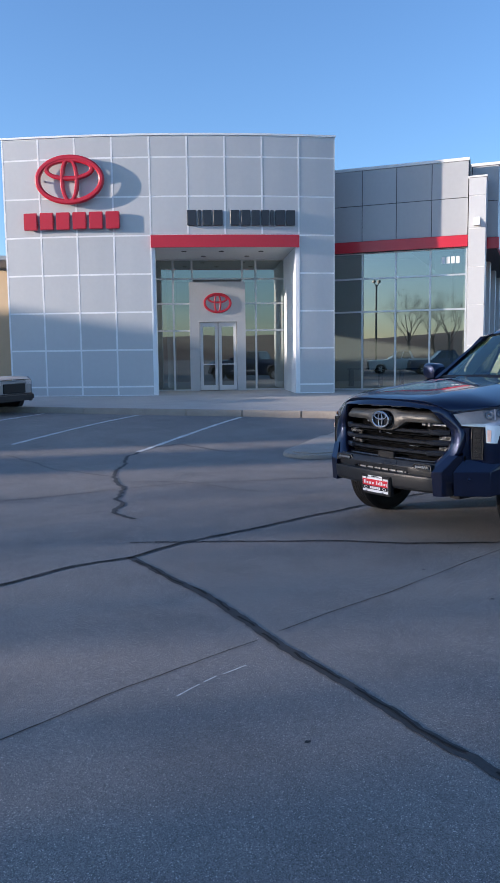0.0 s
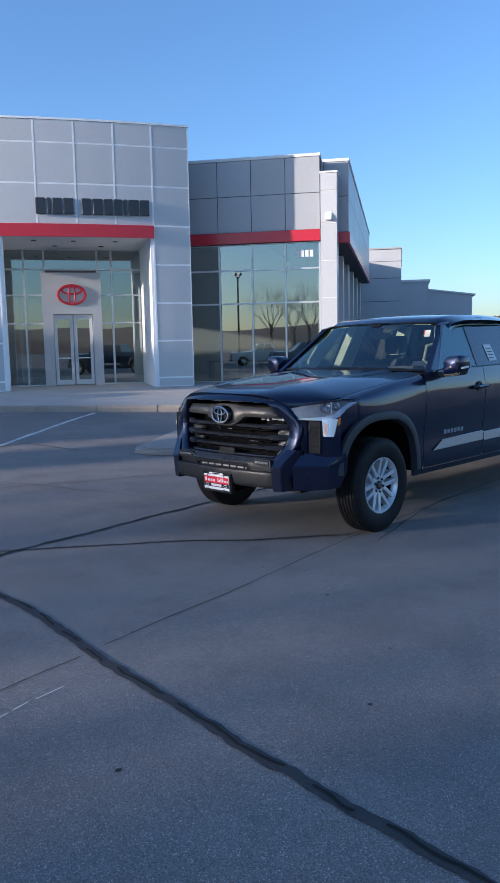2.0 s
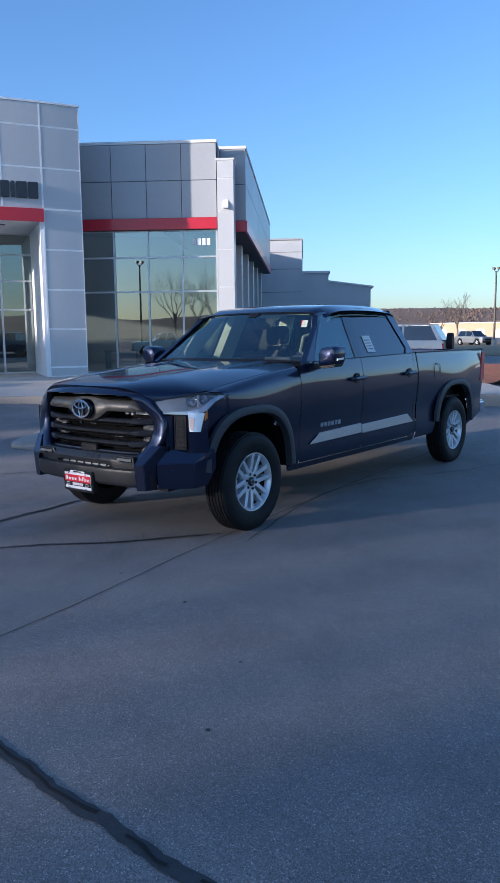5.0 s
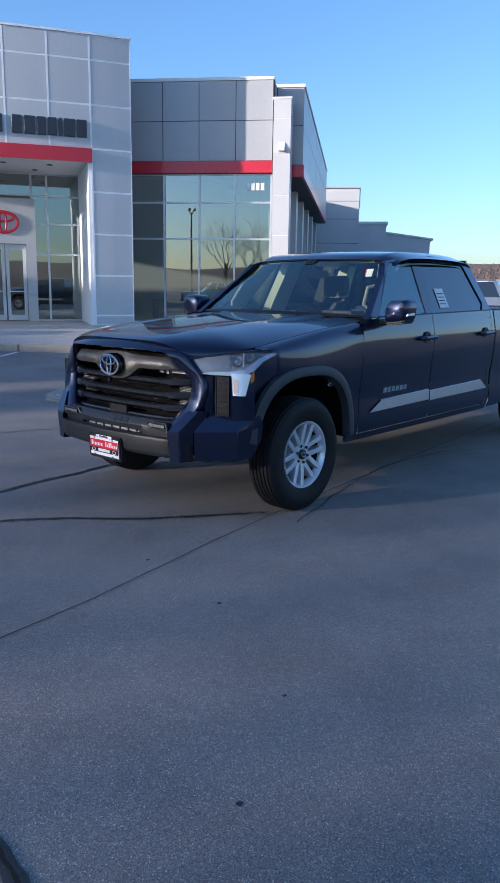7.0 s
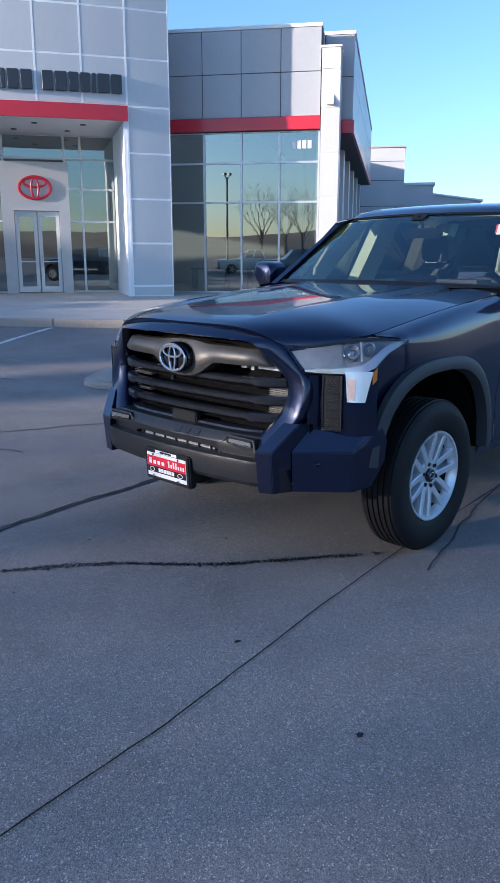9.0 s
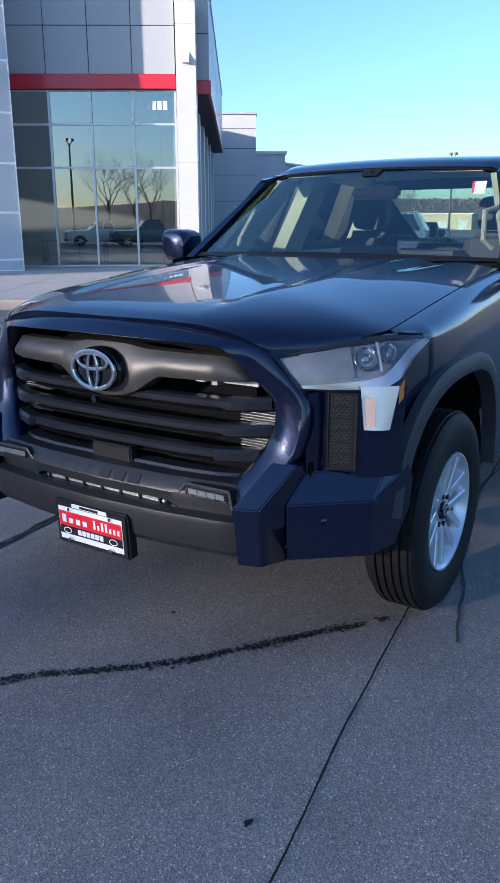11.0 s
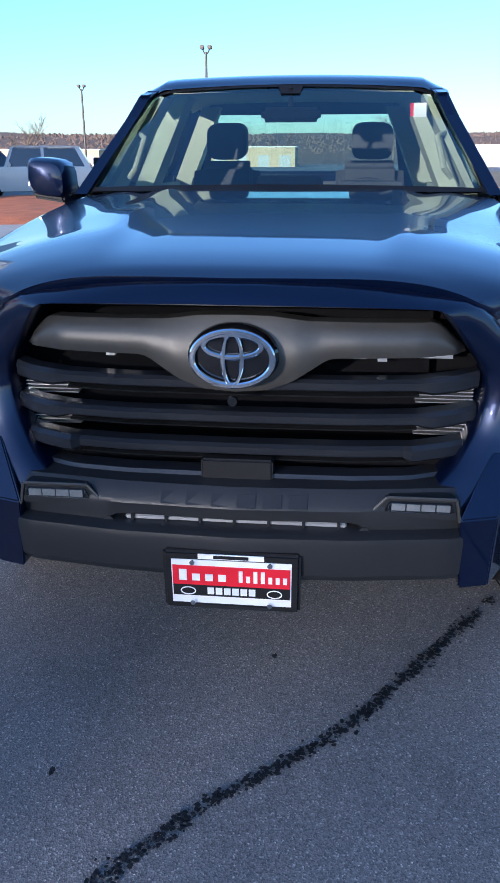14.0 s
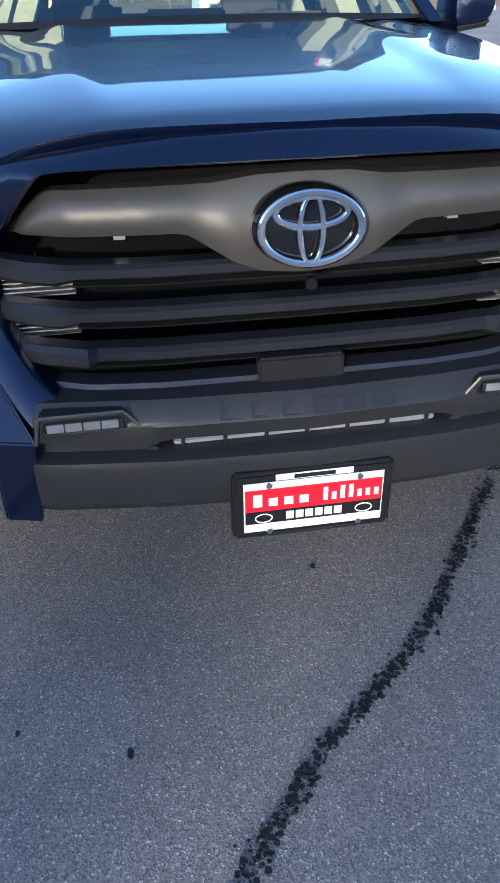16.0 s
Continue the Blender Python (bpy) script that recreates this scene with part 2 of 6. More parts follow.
def prism_bm(pts, way, bevel=0.0):
    bm = bmesh.new()
    prism(bm, pts, way, bevel)
    return bm


def loft(bm, rows, close=False):
    """Quads between rows of points of equal length."""
    vs = [[bm.verts.new(p) for p in r] for r in rows]
    n = len(rows[0])
    for a, b in zip(vs, vs[1:]):
        for i in range(n if close else n - 1):
            j = (i + 1) % n
            bm.faces.new((a[i], a[j], b[j], b[i]))
    return vs


def loft_bm(rows, close=False, thick=0.0):
    bm = bmesh.new()
    loft(bm, rows, close)
    if thick:
        bmesh.ops.recalc_face_normals(bm, faces=bm.faces)
        bmesh.ops.solidify(bm, geom=list(bm.faces), thickness=thick)
    return bm


def tube(bm, pts, radii, sides=8):
    """A round rod along points."""
    pts = [Vector(p) for p in pts]
    rows = []
    for i, p in enumerate(pts):
        d = (pts[min(i + 1, len(pts) - 1)] - pts[max(i - 1, 0)]).normalized()
        u = d.orthogonal().normalized()
        if i and rows:
            u = (last_u - d * last_u.dot(d)).normalized()
        last_u = u
        w = d.cross(u)
        r = radii[i] if isinstance(radii, (list, tuple)) else radii
        rows.append([p + (u * math.cos(2 * math.pi * k / sides) + w * math.sin(2 * math.pi * k / sides)) * r for k in range(sides)])
    vs = loft(bm, rows, True)
    bm.faces.new(vs[0][::-1])
    bm.faces.new(vs[-1])


def empty(name, m, label, category, group=""):
    e = new(name)
    e.matrix_world = m
    e.empty_display_size = 0.2
    return tagged(e, label, category, group)


def lerp(a, b, t):
    return a + (b - a) * t


def smooth_step(t):
    t = max(0.0, min(1.0, t))
    return t * t * (3 - 2 * t)


def table(x, pts):
    """Piecewise straight line through (x, value) pairs."""
    if x <= pts[0][0]:
        return pts[0][1]
    for (x0, v0), (x1, v1) in zip(pts, pts[1:]):
        if x <= x1:
            return lerp(v0, v1, (x - x0) / (x1 - x0))
    return pts[-1][1]


def glide(x, pts):
    """A smooth line without kinks through (x, value) pairs."""
    if x <= pts[0][0]:
        return pts[0][1]
    if x >= pts[-1][0]:
        return pts[-1][1]
    k = max(i for i in range(len(pts) - 1) if pts[i][0] <= x)

    def slope(i):
        a, b = pts[max(i - 1, 0)], pts[min(i + 1, len(pts) - 1)]
        return (b[1] - a[1]) / (b[0] - a[0])

    (x0, v0), (x1, v1) = pts[k], pts[k + 1]
    h = x1 - x0
    t = (x - x0) / h
    return v0 * (1 + 2 * t) * (1 - t) ** 2 + slope(k) * h * t * (1 - t) ** 2 + v1 * t * t * (3 - 2 * t) + slope(k + 1) * h * t * t * (t - 1)


def ellipse_ring(bm, centre, u, w, a, b, width, depth, n=40, round_top=True):
    """A raised oval ring on the plane of u and w, standing towards u x w."""
    centre, u, w = Vector(centre), Vector(u), Vector(w)
    out = u.cross(w).normalized()
    rows = []
    for k in range(n):
        c, s = math.cos(2 * math.pi * k / n), math.sin(2 * math.pi * k / n)
        prof = [(0, 0), (0, depth * 0.75), (width * 0.25, depth), (width * 0.75, depth), (width, depth * 0.75), (width, 0)]
        rows.append([centre + u * (a - o) * c + w * (b - o) * s + out * d for o, d in prof])
    rows.append(rows[0])
    loft(bm, rows)
    bmesh.ops.remove_doubles(bm, verts=bm.verts, dist=1e-5)


def three_ovals(name, centre, u, w, a, b, width, depth, mat, parent):
    """The round badge shape: a large oval, a flat oval and an upright oval, each a part."""
    u, w, centre = Vector(u), Vector(w), Vector(centre)
    made = []
    for c, ra, rb, k, d in ((centre, a, b, 1.0, 1.0), (centre + w * (b * 0.42), a * 0.72, b * 0.46, 0.85, 0.9), (centre - w * (b * 0.02), a * 0.27, b * 0.93, 0.75, 0.95)):
        bm = bmesh.new()
        ellipse_ring(bm, c, u, w, ra, rb, width * k, depth * d)
        made.append(part(name, bm, mat, parent, smooth=True))
    return made


def ground_z(x, y):
    q = x * 0.5 + y * 0.866
    return 0.15 * smooth_step((q - 10.5) / 8.0)
# ---- ground ----
def build_ground():
    near = [i * 1.0 for i in range(-20, 61)]
    xs = [-2500, -900, -300, -120, -60, -35] + near + [75, 100, 150, 300, 900, 2500]
    verts = [(x, y, ground_z(x, y)) for x in xs for y in xs]
    n = len(xs)
    faces = [(i * n + j, (i + 1) * n + j, (i + 1) * n + j + 1, i * n + j + 1) for i in range(n - 1) for j in range(n - 1)]
    ob = link_mesh("ground", verts, faces, "asphalt", True)
    tagged(ob, "dark worn asphalt of a car lot with stains", "ground", kind="structure")
    return ob


def ribbon(name, pts, width, mat, label, category, wander=0.02, lift=0.004, step=0.04, breaks=0.0, parent=None, seed=1):
    """A crooked strip on the ground along a line; breaks leaves gaps in it."""
    rnd = random.Random(seed)
    line = []
    for (x0, y0), (x1, y1) in zip(pts, pts[1:]):
        k = max(1, int(math.hypot(x1 - x0, y1 - y0) / step))
        line += [(lerp(x0, x1, i / k), lerp(y0, y1, i / k)) for i in range(k)]
    line.append(pts[-1])
    verts, faces = [], []
    for i, (x, y) in enumerate(line):
        a, b = line[max(i - 1, 0)], line[min(i + 1, len(line) - 1)]
        d = Vector((b[0] - a[0], b[1] - a[1])).normalized()
        off = wander * noise.noise((x * 2.3 + seed * 7, y * 2.3, 0.3)) + wander * 0.5 * noise.noise((x * 9, y * 9 + seed, 2.0))
        w = width * 0.5 * (0.9 + 0.5 * abs(noise.noise((x * 3 + seed, y * 3, 5.0))) + 0.25 * rnd.random())
        for sgn in (-1, 1):
            w2 = w * (1 + 0.2 * rnd.uniform(-1, 1))
            px, py = x - d.y * (off + sgn * w2), y + d.x * (off + sgn * w2)
            verts.append((px, py, ground_z(px, py) + lift))
        if i and not (breaks and noise.noise((i * step * 6.0 + seed, 1.0, seed)) > breaks):
            faces.append((2 * i - 2, 2 * i, 2 * i + 1, 2 * i - 1))
    ob = link_mesh(name, verts, faces, mat)
    return tagged(ob, label, category, kind="structure")


ground = build_ground()
CRACK_A = [(-3.0, 5.3), (0.6, 5.35), (1.88, 5.55), (2.5, 5.70), (2.98, 5.66), (3.52, 5.80), (4.16, 5.86), (4.87, 5.93), (5.87, 6.03), (8.5, 6.25), (13.0, 6.3)]
CRACK_B = [(2.97, 5.66), (2.95, 5.07), (2.92, 4.57), (2.89, 4.11), (2.82, 3.70), (2.77, 3.37), (2.73, 3.0), (2.695, 2.60), (2.65, 2.25), (2.625, 1.92), (2.605, 1.5), (2.55, 0.8), (2.55, -2.0)]
ribbon("sealed_crack", CRACK_A, 0.040, "tar", "black tar-sealed crack across the asphalt", "crack", 0.018, 0.005, seed=3)
ribbon("sealed_crack", CRACK_B, 0.056, "tar", "wide black tar-sealed crack across the asphalt", "crack", 0.018, 0.005, seed=5)
ribbon("open_crack", CRACK_B, 0.012, "crack", "thin open split along a sealed crack", "crack", 0.045, 0.009, breaks=0.12, seed=5)
ribbon("open_crack", CRACK_A, 0.012, "crack", "thin open split along a sealed crack", "crack", 0.04, 0.009, breaks=0.1, seed=3)
ribbon("wandering_crack", [(6.27, 11.8), (5.5, 10.9), (5.09, 10.2), (4.58, 9.29), (4.45, 8.9), (4.29, 8.43), (3.77, 7.52), (3.65, 6.96)], 0.05, "tar", "crooked dark crack in the asphalt", "crack", 0.10, 0.005, seed=9)
ribbon("hairline_crack", [(0.4, 3.25), (1.17, 3.30), (1.69, 3.42), (2.09, 3.48), (2.72, 3.57)], 0.006, "crack", "hairline crack in the asphalt", "crack", 0.015, 0.004, seed=2)
ribbon("asphalt_seam", [(2.9, 3.60), (3.39, 3.67), (3.98, 3.73), (4.64, 3.84), (5.11, 3.92), (5.9, 4.03), (8.0, 4.25), (12.0, 4.6)], 0.006, "crack", "straight open seam between two asphalt lanes", "crack", 0.004, 0.004, seed=4)
DRIPS = [(3.2, 6.1), (3.9, 5.6), (4.32, 5.27), (4.52, 5.14), (4.72, 4.97), (4.91, 4.75), (4.98, 4.67), (5.08, 4.57), (5.24, 4.46), (5.40, 4.34), (5.66, 4.15), (5.78, 4.07)]


def drip_trail():
    """Hundreds of ragged dark blots that run together in a broken line."""
    rnd = random.Random(6)
    bm = bmesh.new()
    run = 0.0
    for (x0, y0), (x1, y1) in zip(DRIPS, DRIPS[1:]):
        d = math.hypot(x1 - x0, y1 - y0)
        for k in range(int(d / 0.0016)):
            t = rnd.random()
            s = run + t * d
            gap = noise.noise((s * 7.0, 3.1, 0.0)) + 0.35 * noise.noise((s * 23.0, 9.0, 0.0))
            if gap > (0.6 if s < 2.0 else 0.22):
                continue
            w = (0.024 if s < 2.0 else 0.021) * (1.0 - gap)
            x, y = lerp(x0, x1, t) + rnd.gauss(0, w * 0.55), lerp(y0, y1, t) + rnd.gauss(0, w * 0.55)
            r, n = rnd.uniform(0.002, 0.009), 6
            a0 = rnd.random()
            bm.faces.new([bm.verts.new((x + r * rnd.uniform(0.5, 1.2) * math.cos(a0 + 6.283 * i / n), y + r * rnd.uniform(0.5, 1.2) * math.sin(a0 + 6.283 * i / n), 0.004 + 0.003 * rnd.random())) for i in range(n)])
        run += d
    tagged(part("drip_trail", bm, "wet"), "broken trail of black drips on the asphalt", "stain", kind="stuff")


drip_trail()
ribbon("hairline_crack", [(5.75, 3.75), (6.5, 4.0), (7.6, 4.25), (8.6, 4.15), (9.6, 3.6), (11.0, 3.2)], 0.012, "tar", "faint dark crack beside the parked pickup", "crack", 0.03, 0.004, seed=13)
ribbon("hairline_crack", [(-1.0, 8.2), (2.0, 8.9), (5.0, 8.6), (8.0, 7.2)], 0.014, "tar", "faint crack across the lot", "crack", 0.06, 0.004, seed=14)
ribbon("hairline_crack", [(4.28, 12.6), (4.37, 10.7), (4.73, 9.6)], 0.016, "tar", "faint crack across the lot", "crack", 0.08, 0.004, seed=15)
ribbon("hairline_crack", [(4.63, 9.1), (5.2, 8.7), (5.56, 7.4)], 0.016, "tar", "faint crack across the lot", "crack", 0.08, 0.004, seed=16)
ribbon("hairline_crack", [(6.2, 11.7), (7.1, 12.0), (7.3, 10.6)], 0.03, "tar", "faint crack beside a parking line", "crack", 0.10, 0.004, seed=18)
for k, line in enumerate([[(1.98, 3.21), (2.06, 3.235), (2.14, 3.255)], [(2.17, 3.26), (2.26, 3.285)], [(2.30, 3.29), (2.38, 3.30), (2.46, 3.31)]]):
    ribbon("scuffed_paint", line, 0.007, "line", "scuffed remains of white paint on the asphalt", "paint mark", 0.012, 0.004, 0.010, seed=21 + k)
for k, (a, b) in enumerate([((10.75, 15.2), (6.11, 11.58)), ((9.22, 17.59), (4.72, 13.84)), ((7.6, 19.9), (3.2, 16.1)), ((12.3, 12.9), (9.9, 11.0))]):
    ribbon("parking_line", [a, b], 0.085, "line", "worn white parking bay line", "road marking", 0.004, 0.005, 0.1, seed=30 + k)


def pebbles():
    rnd = random.Random(11)
    bm = bmesh.new()
    for _ in range(160):
        x, y = rnd.uniform(0.5, 8), rnd.uniform(-1, 9)
        r = rnd.uniform(0.0015, 0.005)
        o = bmesh.ops.create_icosphere(bm, subdivisions=1, radius=r)
        bmesh.ops.translate(bm, vec=(x, y, r * 0.5), verts=o["verts"])
    ob = part("loose_grit", bm, "kerb")
    tagged(ob, "loose grit and small stones on asphalt", "grit", kind="stuff")


pebbles()


def tar_blots():
    rnd = random.Random(17)
    for x, y, r in [(4.80, 5.37, 0.018), (4.38, 3.21, 0.022), (5.35, 4.83, 0.016), (4.55, 3.95, 0.022), (4.62, 5.02, 0.011), (4.9, 5.62, 0.012), (4.35, 5.55, 0.014), (4.15, 5.05, 0.010), (3.3, 2.1, 0.020), (2.2, 2.5, 0.022), (3.9, 2.4, 0.016)]:
        n = 14
        pts = [(x + r * (0.6 + 0.7 * rnd.random()) * math.cos(6.283 * k / n) * 0.8, y + 0.5 * r * (0.6 + 0.7 * rnd.random()) * math.sin(6.283 * k / n), ground_z(x, y) + 0.005) for k in range(n)]
        ob = link_mesh("tar_blot", pts, [tuple(range(n))], "wet")
        tagged(ob, "small dark spot on the asphalt", "stain", kind="structure")


tar_blots()

# ---- pavement before the building ----
KERB = Vector((10.86, 15.32))
D2, A2 = Vector((0.553, -0.833)), Vector((0.835, 0.550))  # along the wing, and into the lot behind it


def kerb_xy(along, back):
    return KERB + D2 * along + A2 * back


def pavement():
    z = 0.31
    # slabs with joints, then the kerb stones
    root = tagged(new("pavement"), "pale concrete pavement along the showroom", "pavement", kind="structure")
    k = 0
    for i in range(-10, 8):
        for j in range(0, 8):
            a0, b0 = i * 1.5, 0.16 + j * 1.5
            p = [kerb_xy(a0 + 0.006, b0 + 0.006), kerb_xy(a0 + 1.494, b0 + 0.006), kerb_xy(a0 + 1.494, b0 + 1.494), kerb_xy(a0 + 0.006, b0 + 1.494)]
            part("slab", prism_bm([(q.x, q.y, z - 0.12) for q in p], (0, 0, 0.12)), "concrete", root)
    bed = [kerb_xy(-15, 0.16), kerb_xy(12, 0.16), kerb_xy(12, 12.1), kerb_xy(-15, 12.1)]
    part("bedding", prism_bm([(q.x, q.y, 0.0) for q in bed], (0, 0, z - 0.01)), "kerb", root)
    for i in range(-10, 8):
        p = [kerb_xy(i * 1.5 + 0.004, 0), kerb_xy(i * 1.5 + 1.496, 0), kerb_xy(i * 1.5 + 1.496, 0.156), kerb_xy(i * 1.5 + 0.004, 0.156)]
        part("kerb_stone", prism_bm([(q.x, q.y, 0.0) for q in p], (0, 0, z), 0.02), "kerb", root)


def island():
    """A low kerbed island whose rounded tip points at the lot."""
    root = tagged(new("kerb_island"), "kerbed concrete island with a rounded tip", "kerb", kind="structure")
    tip, back = Vector((7.85, 9.25)), Vector((0.82, 0.57)).normalized()
    side = Vector((-back.y, back.x))
    outer, inner = [], []
    for k in range(13):
        a = math.pi * k / 12
        for r, out in ((0.5, outer), (0.35, inner)):
            q = tip + back * (0.4 - r * math.sin(a)) + side * r * math.cos(a)
            out.append(q)
    far = [tip + back * 4.5 - side * 0.5, tip + back * 4.5 + side * 0.5]
    part("kerb_stone", prism_bm([(q.x, q.y, 0.0) for q in outer + far], (0, 0, 0.08), 0.02), "kerb", root)
    far2 = [tip + back * 4.4 - side * 0.35, tip + back * 4.4 + side * 0.35]
    part("fill", prism_bm([(q.x, q.y, 0.05) for q in inner + far2], (0, 0, 0.05)), "kerb", root)


pavement()
island()

# ---- the showroom: curved front ----
HEAD0, BEND = 154.0, 1.6  # heading of the front at its right end, and its turn per metre
COLS = [1.25 * i for i in range(10)]
ROWS_Z = [0.31, 0.62, 1.87, 3.14, 4.41, 5.68, 6.95, 8.22, 8.91]


def front(s, back=0.0):
    x, y, n = 18.2, 20.15, 60
    for k in range(n):
        h = radians(HEAD0 - BEND * s * (k + 0.5) / n)
        x, y = x + math.cos(h) * s / n, y + math.sin(h) * s / n
    h = radians(HEAD0 - BEND * s)
    return Vector((x + math.sin(h) * back, y - math.cos(h) * back))


def curved_wall(name, s0, s1, z0, z1, b0, b1, mat, parent=None, n=10):
    rows = []
    for k in range(n + 1):
        s = lerp(s0, s1, k / n)
        p, q = front(s, b0), front(s, b1)
        rows.append([(p.x, p.y, z0), (p.x, p.y, z1), (q.x, q.y, z1), (q.x, q.y, z0)])
    bm = bmesh.new()
    vs = loft(bm, rows, True)
    bm.faces.new(vs[0])
    bm.faces.new(vs[-1][::-1])
    return part(name, bm, mat, parent)


IN_T, IN_N = Vector((-0.857, 0.515)), Vector((0.515, 0.857))  # along and into the entrance
wall_front = tagged(new("wall_front"), "curved showroom front of silver panels with pale joints", "wall", kind="structure")
curved_wall("backing", 0, 11.25, 5.69, 8.9, 0.005, 0.5, "panel_joint", wall_front)
curved_wall("backing", 0, 1.25, 0.3, 5.69, 0.005, 0.5, "panel_joint", wall_front)
curved_wall("backing", 6.25, 11.25, 0.3, 5.69, 0.005, 0.5, "panel_joint", wall_front)
curved_wall("coping", -0.03, 11.28, 8.91, 8.97, -0.03, 0.55, "panel_joint", wall_front)
for i, s in enumerate(COLS[:-1]):
    for z0, z1 in zip(ROWS_Z, ROWS_Z[1:]):
        if 1 <= i <= 4 and z1 < 5.7:
            continue
        curved_wall("panel", s + 0.030, s + 1.220, z0 + 0.028, z1 - 0.028, 0.0, 0.029, "panel", wall_front, 2)
for i, s in enumerate(COLS):
    for z0, z1 in ((0.33, 5.66), (5.70, 8.9)):
        if not (2 <= i <= 4 and z1 < 6):
            curved_wall("joint_strip", s - 0.026 if i else 0.0, s + 0.026, z0, z1, -0.005, 0.004, "panel_joint", wall_front, 1)


def upright(name, a, b, z0, z1, thick, mat, parent=None, bevel=0.0, label=""):
    """A wall between two plan points, thick to the left of the way from a to b."""
    a, b = Vector(a[:2]), Vector(b[:2])
    d = (b - a).normalized()
    n = Vector((-d.y, d.x)) * thick
    return part(name, prism_bm([(a.x, a.y, z0), (b.x, b.y, z0), (b.x + n.x, b.y + n.y, z0), (a.x + n.x, a.y + n.y, z0)], (0, 0, z1 - z0), bevel), mat, parent, label)


def quad(name, pts, mat, parent=None):
    bm = bmesh.new()
    bm.faces.new([bm.verts.new(p) for p in pts])
    return part(name, bm, mat, parent)


# right flank, roof and back of the front block
q0 = front(0)
upright("flank", q0 + IN_N * 5.0, q0 + IN_N * 0.03, 0.3, 8.9, -0.3, "panel_grey", wall_front)
roof_front = prism_bm([(p.x, p.y, 8.2) for p in [front(0.05, 0.5), front(5.5, 0.5), front(11.2, 0.5), front(11.2, 0.5) + IN_N * 5, front(0.05, 0.5) + IN_N * 4.6]], (0, 0, 0.3))
tagged(part("roof_showroom", roof_front, "roof"), "flat dark roof of the showroom", "roof", kind="structure")

# entrance: band, jambs, soffit
band = curved_wall("entrance_band", 1.25, 6.25, 5.27, 5.67, -0.09, 0.02, "red_band")
tagged(band, "red metal band over the entrance", "band", kind="structure")
portal = tagged(new("entrance_portal"), "deep entrance with pale jambs and soffit", "portal", kind="structure")
ja, jb = front(1.25), front(6.25)
upright("jamb", ja + IN_N * 3.3, ja + IN_N * 0.01, 0.31, 5.27, -0.12, "panel_joint", portal)
upright("jamb", jb + IN_N * 0.01, jb + IN_N * 0.75, 0.31, 5.27, -0.12, "panel_joint", portal)
sof = [front(1.25, 0.02), front(3.75, 0.02), front(6.25, 0.02), jb + IN_N * 3.3 + IN_T * 5, ja + IN_N * 3.3]
part("soffit", prism_bm([(p.x, p.y, 5.28) for p in sof], (0, 0, 0.12)), "soffit", portal)
for u, v in ((1.2, 1.0), (2.6, 1.0), (3.9, 1.0), (1.6, 2.3), (3.2, 2.3)):
    p = ja + IN_T * u + IN_N * v
    bm = bmesh.new()
    bmesh.ops.create_cone(bm, cap_ends=True, segments=16, radius1=0.09, radius2=0.09, depth=0.02)
    bmesh.ops.translate(bm, vec=(p.x, p.y, 5.272), verts=bm.verts)
    part("downlight", bm, "dark_joint", portal)


